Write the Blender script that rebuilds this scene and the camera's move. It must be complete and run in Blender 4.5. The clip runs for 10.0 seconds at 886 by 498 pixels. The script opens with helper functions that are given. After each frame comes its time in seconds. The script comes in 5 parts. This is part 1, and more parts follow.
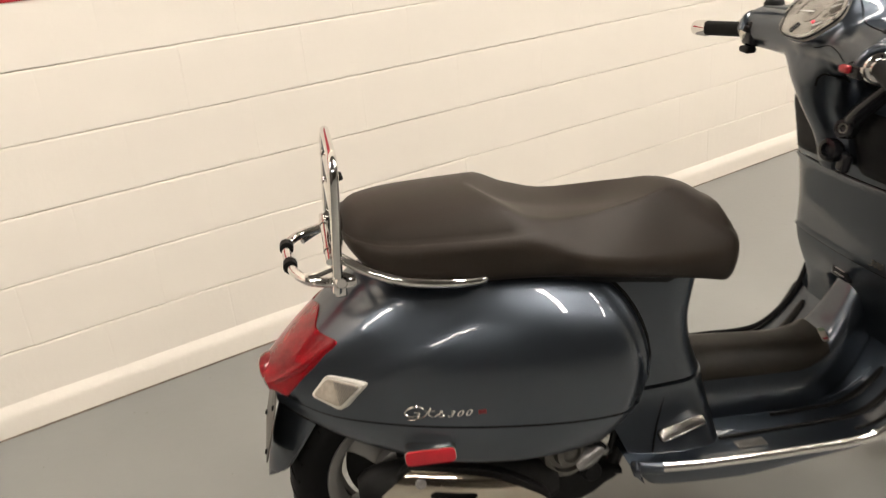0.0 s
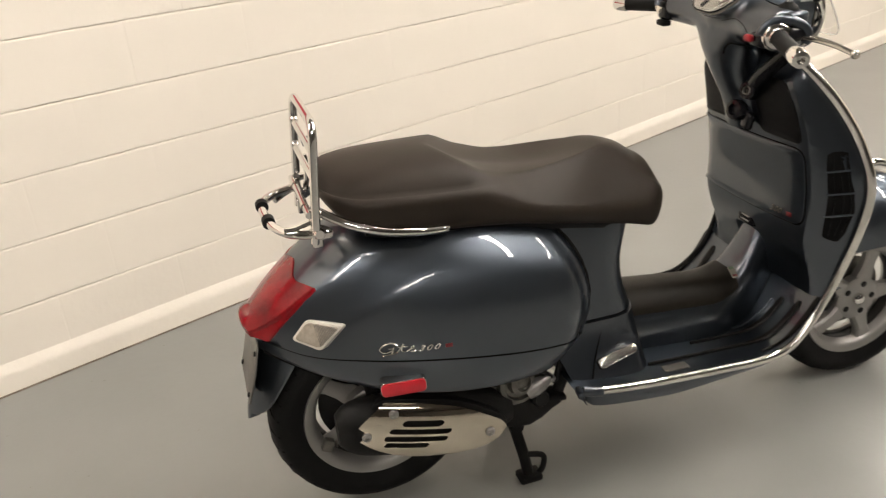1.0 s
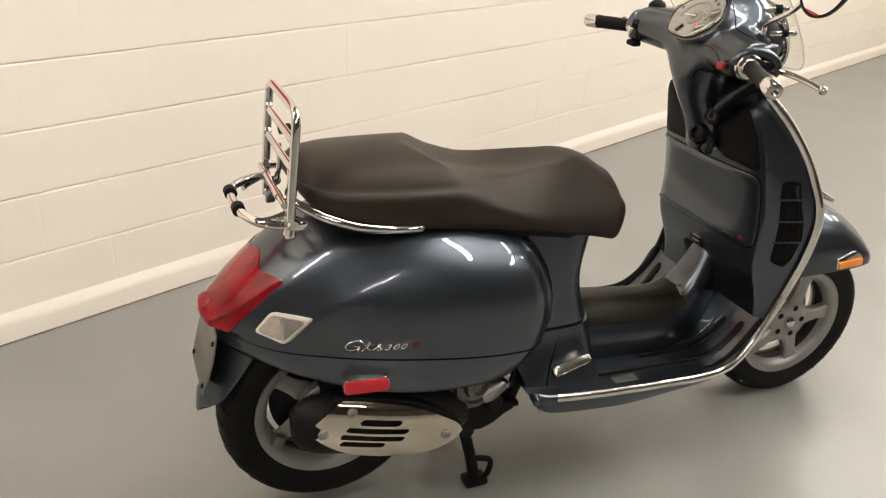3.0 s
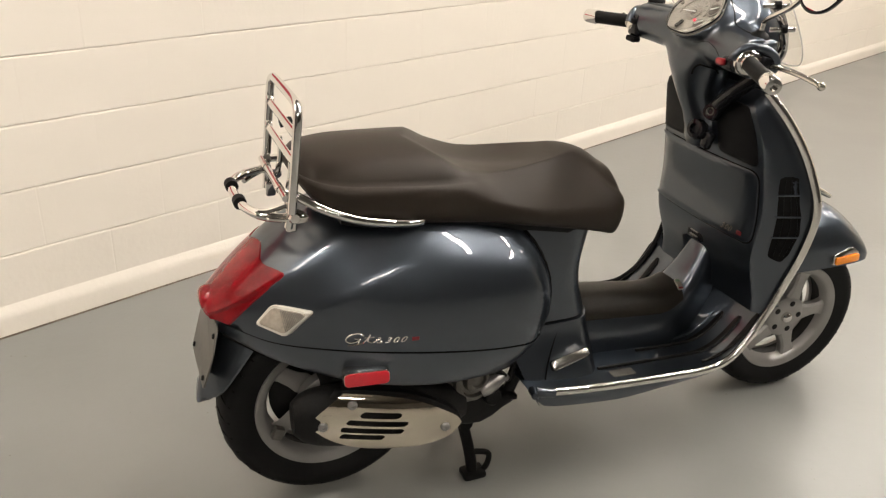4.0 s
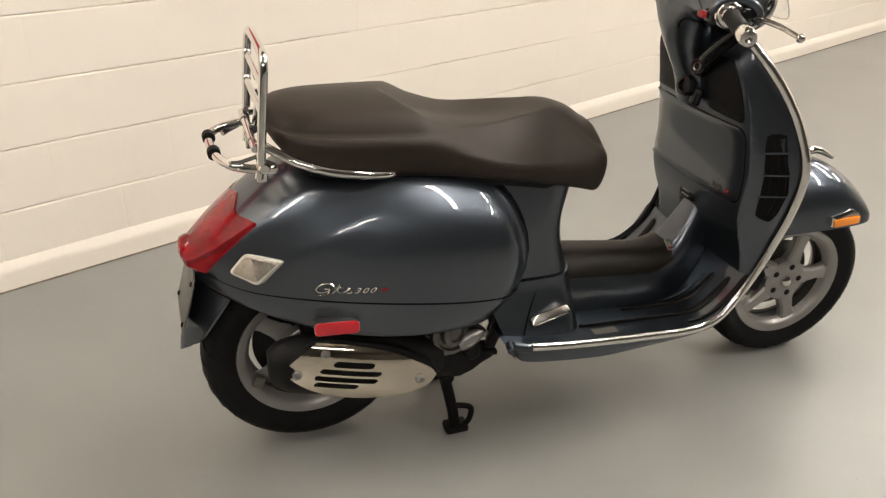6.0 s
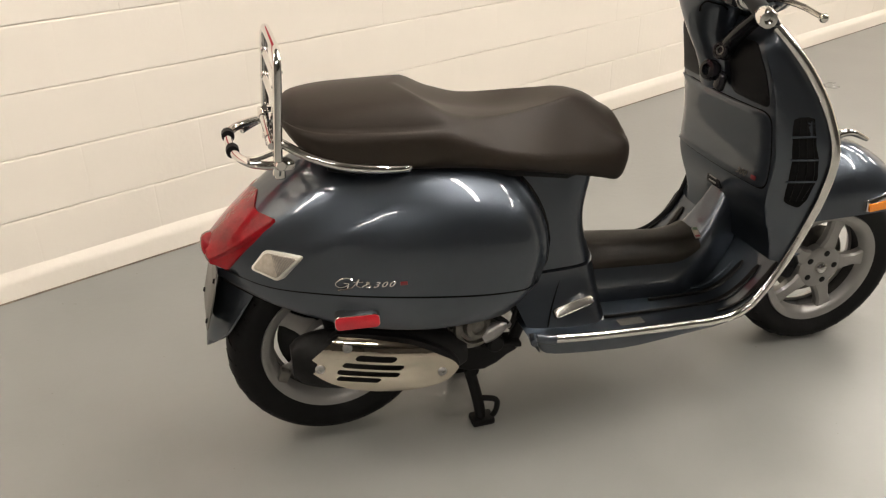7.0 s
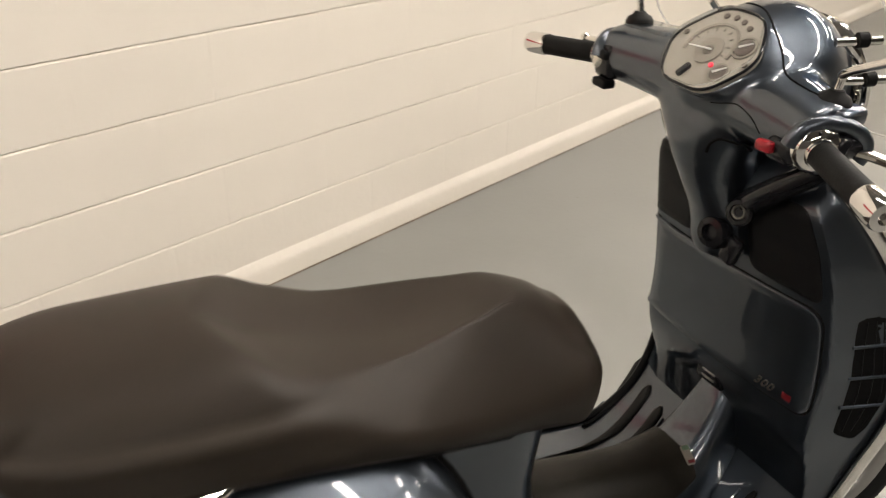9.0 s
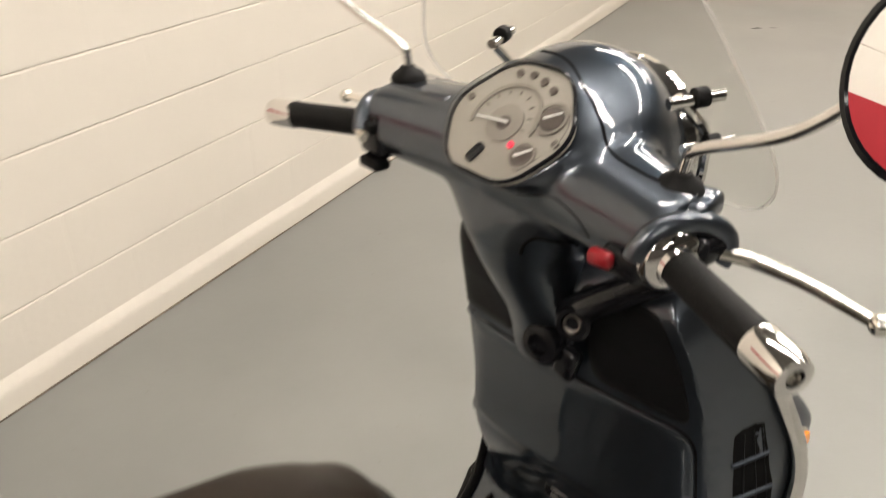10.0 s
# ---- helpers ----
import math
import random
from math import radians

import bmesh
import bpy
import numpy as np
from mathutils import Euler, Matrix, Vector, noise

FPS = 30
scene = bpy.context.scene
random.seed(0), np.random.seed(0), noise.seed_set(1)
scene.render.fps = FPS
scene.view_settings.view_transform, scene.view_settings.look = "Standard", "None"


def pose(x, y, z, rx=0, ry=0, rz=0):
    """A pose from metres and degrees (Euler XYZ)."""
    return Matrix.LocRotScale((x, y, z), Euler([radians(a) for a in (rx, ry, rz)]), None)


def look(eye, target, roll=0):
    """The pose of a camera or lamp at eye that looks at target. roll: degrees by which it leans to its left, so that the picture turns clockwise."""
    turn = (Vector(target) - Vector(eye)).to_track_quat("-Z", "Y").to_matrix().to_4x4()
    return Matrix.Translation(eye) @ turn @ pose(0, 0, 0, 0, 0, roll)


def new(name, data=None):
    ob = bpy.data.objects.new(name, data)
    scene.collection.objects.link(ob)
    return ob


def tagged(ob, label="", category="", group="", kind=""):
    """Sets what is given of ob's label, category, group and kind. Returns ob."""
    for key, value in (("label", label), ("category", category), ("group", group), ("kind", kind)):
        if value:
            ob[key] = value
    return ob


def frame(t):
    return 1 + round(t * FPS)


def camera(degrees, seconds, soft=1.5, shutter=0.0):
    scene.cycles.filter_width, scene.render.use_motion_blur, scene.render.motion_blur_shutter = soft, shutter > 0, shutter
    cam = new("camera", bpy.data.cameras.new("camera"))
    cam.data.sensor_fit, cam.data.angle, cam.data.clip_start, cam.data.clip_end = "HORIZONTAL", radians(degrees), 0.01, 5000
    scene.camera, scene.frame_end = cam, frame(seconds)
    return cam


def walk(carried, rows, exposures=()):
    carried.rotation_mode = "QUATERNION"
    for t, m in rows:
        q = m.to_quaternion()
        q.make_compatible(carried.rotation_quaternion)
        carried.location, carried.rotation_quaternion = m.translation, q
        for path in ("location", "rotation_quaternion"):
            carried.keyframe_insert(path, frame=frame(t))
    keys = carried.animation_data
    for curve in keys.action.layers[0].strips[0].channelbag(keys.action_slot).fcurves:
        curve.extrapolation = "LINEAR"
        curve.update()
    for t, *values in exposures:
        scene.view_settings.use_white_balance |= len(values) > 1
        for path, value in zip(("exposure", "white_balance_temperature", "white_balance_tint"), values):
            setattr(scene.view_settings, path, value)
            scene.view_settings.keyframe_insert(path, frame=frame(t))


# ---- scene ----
cam = camera(57.4, 10.0, soft=1.25, shutter=0.65)
PATH = [
    (0, (-0.095, -1.436, 1.371), (0.198, 0.376, 0.578), -5.4),
    (0.5, (-0.167, -1.561, 1.384), (0.205, 0.23, 0.574), -4.4),
    (1, (-0.243, -1.588, 1.397), (0.258, 0.151, 0.544), -4.4),
    (1.5, (-0.316, -1.542, 1.4), (0.294, 0.165, 0.554), -2.3),
    (2, (-0.345, -1.539, 1.396), (0.324, 0.146, 0.55), -0.3),
    (2.5, (-0.358, -1.537, 1.395), (0.337, 0.134, 0.544), 1.8),
    (4, (-0.373, -1.546, 1.392), (0.346, 0.11, 0.533), 2.8),
    (4.5, (-0.405, -1.532, 1.366), (0.327, 0.102, 0.476), 1.4),
    (5, (-0.402, -1.525, 1.368), (0.336, 0.103, 0.47), 1.6),
    (5.5, (-0.314, -1.601, 1.373), (0.362, 0.044, 0.459), 2.7),
    (7, (-0.179, -1.641, 1.372), (0.311, 0.051, 0.424), -0.8),
    (7.5, (-0.201, -1.403, 1.343), (0.366, 0.267, 0.399), -1.5),
    (8, (-0.171, -1.145, 1.354), (0.527, 0.491, 0.441), -1.1),
    (8.5, (-0.015, -0.974, 1.372), (0.749, 0.64, 0.472), 1.7),
    (9, (0.103, -0.826, 1.373), (0.88, 0.762, 0.439), 1.1),
    (9.5, (0.234, -0.674, 1.369), (1.218, 0.775, 0.404), 0.8),
    (10, (0.351, -0.545, 1.367), (1.504, 0.801, 0.44), -0.9),
]
walk(cam, [(t, look(eye, target, roll)) for t, eye, target, roll in PATH],
     ((0.0, 0.04), (0.5, -0.08), (1.0, 0.04), (7.5, 0.04), (8.5, -0.08), (9.0, -0.13), (9.5, -0.04), (10.0, -0.08)))

# ---- light ----
world = bpy.data.worlds.new("room_air")
scene.world = world
world.use_nodes = True
world.node_tree.nodes["Background"].inputs[0].default_value = (1.0, 0.95, 0.88, 1)
world.node_tree.nodes["Background"].inputs[1].default_value = 0.012

# the block wall runs along WD; WN points out of it into the room
WC, WD = Vector((0.697, 1.561, 0.0)), Vector((0.9245, 0.3811, 0.0)).normalized()
WN = Vector((WD.y, -WD.x, 0.0))
WALL = Matrix((( WD.x, -WN.x, 0, WC.x), (WD.y, -WN.y, 0, WC.y), (0, 0, 1, 0), (0, 0, 0, 1)))   # x along, -y into the room
CEIL = 3.05
S0, S1, DEPTH = -6.0, 7.3, 10.0


# ---- materials ----
def material(name, base, rough=0.5, metal=0.0, coat=0.0, coat_rough=0.03, vary=0.08, scale=6.0, bump=0.0, bump_scale=200.0,
             rough_vary=0.0, transmission=0.0, ior=1.45, emit=None, strength=0.0, alpha=1.0, flakes=0.0, specular=0.5, tint=None):
    m = bpy.data.materials.new(name)
    m.use_nodes = True
    nt = m.node_tree
    b = nt.nodes["Principled BSDF"]
    b.inputs["Base Color"].default_value = (*base, 1)
    b.inputs["Roughness"].default_value = rough
    b.inputs["Metallic"].default_value = metal
    b.inputs["Coat Weight"].default_value = coat
    b.inputs["Coat Roughness"].default_value = coat_rough
    b.inputs["Transmission Weight"].default_value = transmission
    b.inputs["IOR"].default_value = ior
    b.inputs["Alpha"].default_value = alpha
    b.inputs["Specular IOR Level"].default_value = specular
    if tint:
        b.inputs["Specular Tint"].default_value = (*tint, 1)
    if emit:
        b.inputs["Emission Color"].default_value = (*emit, 1)
        b.inputs["Emission Strength"].default_value = strength
    tc = nt.nodes.new("ShaderNodeTexCoord")
    if vary > 0:
        n1 = nt.nodes.new("ShaderNodeTexNoise")
        n1.inputs["Scale"].default_value = scale
        n1.inputs["Detail"].default_value = 6.0
        n1.inputs["Roughness"].default_value = 0.6
        nt.links.new(tc.outputs["Object"], n1.inputs["Vector"])
        ramp = nt.nodes.new("ShaderNodeMapRange")
        ramp.inputs["From Min"].default_value, ramp.inputs["From Max"].default_value = 0.3, 0.7
        ramp.inputs["To Min"].default_value, ramp.inputs["To Max"].default_value = 1 - vary, 1 + vary
        nt.links.new(n1.outputs["Fac"], ramp.inputs["Value"])
        mul = nt.nodes.new("ShaderNodeVectorMath")
        mul.operation = "SCALE"
        mul.inputs[0].default_value = base
        nt.links.new(ramp.outputs["Result"], mul.inputs["Scale"])
        nt.links.new(mul.outputs["Vector"], b.inputs["Base Color"])
        if rough_vary > 0:
            rr = nt.nodes.new("ShaderNodeMapRange")
            rr.inputs["From Min"].default_value, rr.inputs["From Max"].default_value = 0.3, 0.7
            rr.inputs["To Min"].default_value, rr.inputs["To Max"].default_value = max(rough - rough_vary, 0.02), rough + rough_vary
            nt.links.new(n1.outputs["Fac"], rr.inputs["Value"])
            nt.links.new(rr.outputs["Result"], b.inputs["Roughness"])
    if flakes > 0:
        vo = nt.nodes.new("ShaderNodeTexNoise")
        vo.inputs["Scale"].default_value = 1800.0
        nt.links.new(tc.outputs["Object"], vo.inputs["Vector"])
        fb = nt.nodes.new("ShaderNodeBump")
        fb.inputs["Strength"].default_value = flakes
        fb.inputs["Distance"].default_value = 0.0004
        nt.links.new(vo.outputs["Fac"], fb.inputs["Height"])
        nt.links.new(fb.outputs["Normal"], b.inputs["Normal"])
    if bump > 0:
        n2 = nt.nodes.new("ShaderNodeTexNoise")
        n2.inputs["Scale"].default_value = bump_scale
        n2.inputs["Detail"].default_value = 4.0
        nt.links.new(tc.outputs["Object"], n2.inputs["Vector"])
        bp = nt.nodes.new("ShaderNodeBump")
        bp.inputs["Strength"].default_value = 1.0
        bp.inputs["Distance"].default_value = bump
        nt.links.new(n2.outputs["Fac"], bp.inputs["Height"])
        nt.links.new(bp.outputs["Normal"], b.inputs["Normal"])
    return m


PAINT = material("metallic_blue_grey_paint", (0.065, 0.0765, 0.092), rough=0.36, metal=0.93, coat=1.0, coat_rough=0.015, vary=0.05, scale=3, flakes=0.06, tint=(0.25, 0.28, 0.32))
SEATVINYL = material("brown_vinyl", (0.0212, 0.0157, 0.0112), rough=0.48, vary=0.1, scale=5, bump=0.0003, bump_scale=420, specular=0.23)
CHROME = material("chrome", (0.74, 0.72, 0.69), rough=0.06, metal=1.0, vary=0.04, scale=12, rough_vary=0.03)
SATIN = material("satin_chrome", (0.72, 0.69, 0.63), rough=0.13, metal=1.0, vary=0.08, scale=14, rough_vary=0.05)
EDGETRIM = material("polished_alloy_trim", (0.8, 0.775, 0.73), rough=0.18, metal=1.0, vary=0.06, scale=20, bump=0.0012, bump_scale=24)
ALLOY = material("cast_alloy", (0.34, 0.33, 0.32), rough=0.42, metal=0.9, vary=0.2, scale=18, bump=0.0006, bump_scale=90)
WHEELPAINT = material("silver_wheel_paint", (0.29, 0.28, 0.265), rough=0.4, metal=0.5, vary=0.06, scale=10, coat=0.3)
BLACK = material("black_plastic", (0.004, 0.004, 0.0043), rough=0.5, vary=0.15, scale=20, bump=0.0002, bump_scale=500, specular=0.14)
GLOSSBLACK = material("gloss_black_plastic", (0.008, 0.008, 0.0095), rough=0.14, vary=0.1, scale=20, specular=0.26)
STRIP = material("strip_rubber", (0.005, 0.0047, 0.0043), rough=0.36, vary=0.2, scale=20, specular=0.18)
RUBBER = material("rubber", (0.0055, 0.0054, 0.0052), rough=0.62, vary=0.25, scale=14, bump=0.0003, bump_scale=300, specular=0.18)
MATRUBBER = material("mat_rubber", (0.015, 0.0125, 0.009), rough=0.46, vary=0.2, scale=20, bump=0.0003, bump_scale=300, specular=0.2)
DULLALLOY = material("dull_cast_alloy", (0.15, 0.142, 0.126), rough=0.4, metal=0.8, vary=0.3, scale=30, bump=0.001, bump_scale=70)
PEGALLOY = material("worn_bright_alloy", (0.36, 0.345, 0.315), rough=0.24, metal=1.0, vary=0.15, scale=30)
ENGINE = material("dark_engine_casting", (0.006, 0.0057, 0.0054), rough=0.55, specular=0.2, vary=0.3, scale=25, bump=0.0008, bump_scale=80)
REDLENS = material("red_lens", (0.2, 0.0015, 0.005), rough=0.12, vary=0.4, scale=16, coat=0.35, coat_rough=0.02, specular=0.2, bump=0.003, bump_scale=32)
REFLECTOR = material("red_reflector", (0.5, 0.008, 0.02), rough=0.3, vary=0.08, scale=30, coat=0.3, bump=0.0008, bump_scale=350)
AMBER = material("amber_lens", (0.85, 0.26, 0.012), rough=0.2, vary=0.05, scale=30, coat=0.6)
SIGNALFRAME = material("pale_signal_frame", (0.62, 0.59, 0.52), rough=0.28, vary=0.06, scale=30, coat=0.5)
CLEARLENS = material("clear_lens", (0.4, 0.355, 0.29), rough=0.25, vary=0.2, scale=60, coat=0.8, coat_rough=0.04, metal=0.1)
BADGERED = material("dark_red_enamel", (0.13, 0.008, 0.012), rough=0.35, vary=0.08, scale=20)
REDPAINT = material("red_plastic", (0.24, 0.006, 0.012), rough=0.3, vary=0.08, scale=20)
DIAL = material("dial_face", (0.27, 0.25, 0.215), rough=0.45, vary=0.05, scale=20)
DIALGREY = material("dial_ring", (0.2, 0.18, 0.155), rough=0.45, vary=0.05, scale=20)
DIALDARK = material("dial_dark", (0.08, 0.065, 0.055), rough=0.4, vary=0.1, scale=20)
WHITE = material("white_mark", (0.75, 0.74, 0.72), rough=0.4, vary=0.03, scale=20)
REDLAMP = material("warning_lamp", (0.8, 0.02, 0.05), rough=0.3, emit=(1.0, 0.05, 0.12), strength=0.5)
PLATE = material("plate_back", (0.095, 0.09, 0.08), rough=0.45, metal=0.2, vary=0.15, scale=20)
MIRROR = material("mirror_glass", (0.9, 0.9, 0.9), rough=0.01, metal=1.0, vary=0.0)


def thin_sheet(name):
    """A thin clear sheet: light passes straight through, with a faint gloss."""
    m = bpy.data.materials.new(name)
    m.use_nodes = True
    nt = m.node_tree
    nt.nodes.remove(nt.nodes["Principled BSDF"])
    fr, tr, gl, mx = (nt.nodes.new(k) for k in ("ShaderNodeLayerWeight", "ShaderNodeBsdfTransparent", "ShaderNodeBsdfGlossy", "ShaderNodeMixShader"))
    fr.inputs["Blend"].default_value = 0.12
    half = nt.nodes.new("ShaderNodeMath")
    half.operation = "MULTIPLY"
    half.inputs[1].default_value = 0.22
    tr.inputs["Color"].default_value = (0.975, 0.975, 0.97, 1)
    gl.inputs["Roughness"].default_value = 0.04
    nt.links.new(fr.outputs["Facing"], half.inputs[0])
    nt.links.new(half.outputs["Value"], mx.inputs["Fac"])
    nt.links.new(tr.outputs["BSDF"], mx.inputs[1])
    nt.links.new(gl.outputs["BSDF"], mx.inputs[2])
    nt.links.new(mx.outputs["Shader"], nt.nodes["Material Output"].inputs["Surface"])
    return m


SCREEN = thin_sheet("clear_screen")
SCREENEDGE = material("pale_acrylic_edge", (0.85, 0.83, 0.79), rough=0.2, vary=0.05, alpha=0.38)
DIALGLASS = material("dial_glass", (0.97, 0.97, 0.96), rough=0.03, transmission=1.0, ior=1.2, vary=0.0)
JOINT = material("brown_joint", (0.2, 0.165, 0.125), rough=0.8, vary=0.5, scale=9, specular=0.1)
# near-black that stands in for shade in gaps, seams, grooves and openings
GAP = material("gap_shade_black", (0.004, 0.004, 0.004), rough=0.8, vary=0.1, specular=0.08)
SHIELDCHROME = material("warm_polished_steel", (0.68, 0.61, 0.5), rough=0.07, metal=1.0, vary=0.08, scale=9, bump=0.0012, bump_scale=13)
GREEN = material("green_enamel", (0.13, 0.19, 0.13), rough=0.4, vary=0.05)
CREAM = material("cream_wall_paint", (0.86, 0.80, 0.705), rough=0.55, vary=0.025, scale=2.2, bump=0.0007, bump_scale=45)
REDBAND = material("red_wall_paint", (0.42, 0.02, 0.03), rough=0.5, vary=0.06, scale=3, bump=0.001, bump_scale=45)
CEILM = material("dark_unseen_ceiling", (0.11, 0.106, 0.1), rough=0.8, vary=0.04, scale=3)
TUBELIGHT = material("fluorescent_tube", (1, 1, 1), rough=0.5, vary=0.0, emit=(1.0, 0.918, 0.838), strength=136.0)
FIXTURE = material("white_fixture", (0.8, 0.79, 0.76), rough=0.4, vary=0.03)


def floor_material():
    m = material("grey_epoxy_floor", (0.40, 0.385, 0.36), rough=0.3, vary=0.0)
    nt = m.node_tree
    b = nt.nodes["Principled BSDF"]
    tc = nt.nodes.new("ShaderNodeTexCoord")

    def noise_node(scale, detail):
        n = nt.nodes.new("ShaderNodeTexNoise")
        n.inputs["Scale"].default_value, n.inputs["Detail"].default_value = scale, detail
        nt.links.new(tc.outputs["Object"], n.inputs["Vector"])
        return n

    big, fine, speck = noise_node(1.7, 8), noise_node(38, 6), noise_node(55, 1)
    ramp = nt.nodes.new("ShaderNodeValToRGB")
    ramp.color_ramp.elements[0].position, ramp.color_ramp.elements[0].color = 0.3, (0.206, 0.208, 0.197, 1)
    ramp.color_ramp.elements[1].position, ramp.color_ramp.elements[1].color = 0.7, (0.247, 0.248, 0.234, 1)
    nt.links.new(big.outputs["Fac"], ramp.inputs["Fac"])
    sp = nt.nodes.new("ShaderNodeValToRGB")
    sp.color_ramp.elements[0].position, sp.color_ramp.elements[0].color = 0.785, (0, 0, 0, 1)
    sp.color_ramp.elements[1].position, sp.color_ramp.elements[1].color = 0.81, (0.6, 0.6, 0.6, 1)
    nt.links.new(speck.outputs["Fac"], sp.inputs["Fac"])
    mix = nt.nodes.new("ShaderNodeMix")
    mix.data_type = "RGBA"
    mix.inputs["B"].default_value = (0.12, 0.1, 0.08, 1)
    nt.links.new(sp.outputs["Color"], mix.inputs["Factor"])
    nt.links.new(ramp.outputs["Color"], mix.inputs["A"])
    nt.links.new(mix.outputs["Result"], b.inputs["Base Color"])
    rr = nt.nodes.new("ShaderNodeMapRange")
    rr.inputs["From Min"].default_value, rr.inputs["From Max"].default_value = 0.3, 0.7
    rr.inputs["To Min"].default_value, rr.inputs["To Max"].default_value = 0.27, 0.42
    nt.links.new(big.outputs["Fac"], rr.inputs["Value"])
    nt.links.new(rr.outputs["Result"], b.inputs["Roughness"])
    bp = nt.nodes.new("ShaderNodeBump")
    bp.inputs["Distance"].default_value = 0.0005
    nt.links.new(fine.outputs["Fac"], bp.inputs["Height"])
    nt.links.new(bp.outputs["Normal"], b.inputs["Normal"])
    return m


FLOOR = floor_material()


# ---- mesh helpers ----
def part(name, bm, mat, parent=None, label="", angle=38, m=None, flat=False):
    """Links a bmesh as one mesh object, under parent where there is one."""
    if m is not None:
        bmesh.ops.transform(bm, matrix=m, verts=bm.verts)
    bmesh.ops.recalc_face_normals(bm, faces=bm.faces)
    me = bpy.data.meshes.new(name)
    bm.to_mesh(me)
    bm.free()
    if not flat:
        me.shade_smooth()
        me.set_sharp_from_angle(angle=radians(angle))
    for one in (mat if isinstance(mat, (list, tuple)) else (mat,)):
        me.materials.append(one)
    ob = new(name, me)
    if parent is not None:
        ob.parent = parent
        ob.matrix_parent_inverse = Matrix.Identity(4)
    if label:
        tagged(ob, label=label)
    return ob


def curve_points(pts, n=8, closed=False):
    """A smooth line through the given points."""
    P = [Vector(p) for p in pts]
    if len(P) < 3 and not closed:
        return [P[0].lerp(P[1], i / n) for i in range(n + 1)]
    out, k = [], len(P)
    for i in range(k if closed else k - 1):
        if closed:
            a, b, c, d = P[(i - 1) % k], P[i], P[(i + 1) % k], P[(i + 2) % k]
        else:
            a, b, c, d = P[max(i - 1, 0)], P[i], P[i + 1], P[min(i + 2, k - 1)]
        for j in range(n):
            t = j / n
            out.append(0.5 * (2 * b + (c - a) * t + (2 * a - 5 * b + 4 * c - d) * t * t + (3 * b - a - 3 * c + d) * t ** 3))
    if not closed:
        out.append(P[-1])
    return out


def loft(bm, rings, ring_closed=True, ends=True, loop=False):
    vs = [[bm.verts.new(p) for p in r] for r in rings]
    n = len(vs[0])
    rows = range(len(vs)) if loop else range(len(vs) - 1)
    for i in rows:
        a, b = vs[i], vs[(i + 1) % len(vs)]
        for j in range(n if ring_closed else n - 1):
            k = (j + 1) % n
            bm.faces.new((a[j], a[k], b[k], b[j]))
    if ends and ring_closed and not loop:
        bm.faces.new(vs[0])
        bm.faces.new(list(reversed(vs[-1])))
    return vs


def sweep(bm, pts, section, closed=False, up=(0, 0, 1)):
    """Sweeps section(t) -> list of (a, b) offsets along the points."""
    rings, k = [], len(pts)
    n0 = None
    for i, p in enumerate(pts):
        if closed:
            t = (pts[(i + 1) % k] - pts[i - 1]).normalized()
        else:
            t = (pts[min(i + 1, k - 1)] - pts[max(i - 1, 0)]).normalized()
        if n0 is None:
            u = Vector(up)
            if abs(u.dot(t)) > 0.95:
                u = Vector((1, 0, 0))
            n0 = (u - t * u.dot(t)).normalized()
        else:
            n0 = (n0 - t * n0.dot(t)).normalized()
        b0 = t.cross(n0)
        rings.append([p + n0 * a + b0 * b for a, b in section(i / max(k - 1, 1))])
    loft(bm, rings, True, True, closed)


def circle(r, n=10):
    return [(r * math.cos(2 * math.pi * i / n), r * math.sin(2 * math.pi * i / n)) for i in range(n)]


def tube(bm, pts, r, n=10, smooth=6, closed=False, ends=None):
    """A round tube through points; ends: radius at the end."""
    line = curve_points(pts, smooth, closed) if smooth else [Vector(p) for p in pts]
    sweep(bm, line, (lambda t: circle(r if ends is None else r + (ends - r) * t, n)), closed)


def lathe(bm, profile, m=Matrix.Identity(4), n=32):
    """Turns a profile of (radius, height) about local z."""
    rings = [[m @ Vector((r * math.cos(2 * math.pi * i / n), r * math.sin(2 * math.pi * i / n), h)) for i in range(n)] for r, h in profile]
    loop = profile[0][0] > 1e-6 and profile[-1][0] > 1e-6
    loft(bm, rings, True, False, loop)
    if not loop:
        bmesh.ops.remove_doubles(bm, verts=[v for v in bm.verts if v.is_valid], dist=1e-6)


def box(bm, size, m=Matrix.Identity(4), bevel=0.0, seg=2):
    r = bmesh.ops.create_cube(bm, size=1.0, matrix=m @ Matrix.Diagonal((*size, 1)))
    if bevel > 0:
        es = list({e for v in r["verts"] for e in v.link_edges})
        bmesh.ops.bevel(bm, geom=es, offset=bevel, segments=seg, affect="EDGES", profile=0.5, clamp_overlap=True)


def outline_plate(bm, outline, m, depth, rim=0.0):
    """A flat plate of an outline of (a, b) in local x, y; its back lies depth lower; rim rounds the front edge."""
    cx, cy = sum(p[0] for p in outline) / len(outline), sum(p[1] for p in outline) / len(outline)

    def ring(inset, h):
        out = []
        for a, b in outline:
            d = math.hypot(a - cx, b - cy)
            k = max(d - inset, 0) / d if d else 1
            out.append(m @ Vector((cx + (a - cx) * k, cy + (b - cy) * k, h)))
        return out

    rings = [ring(0, -depth), ring(0, -rim), ring(rim * 0.3, -rim * 0.3), ring(rim, 0)] if rim else [ring(0, -depth), ring(0, 0)]
    loft(bm, rings)


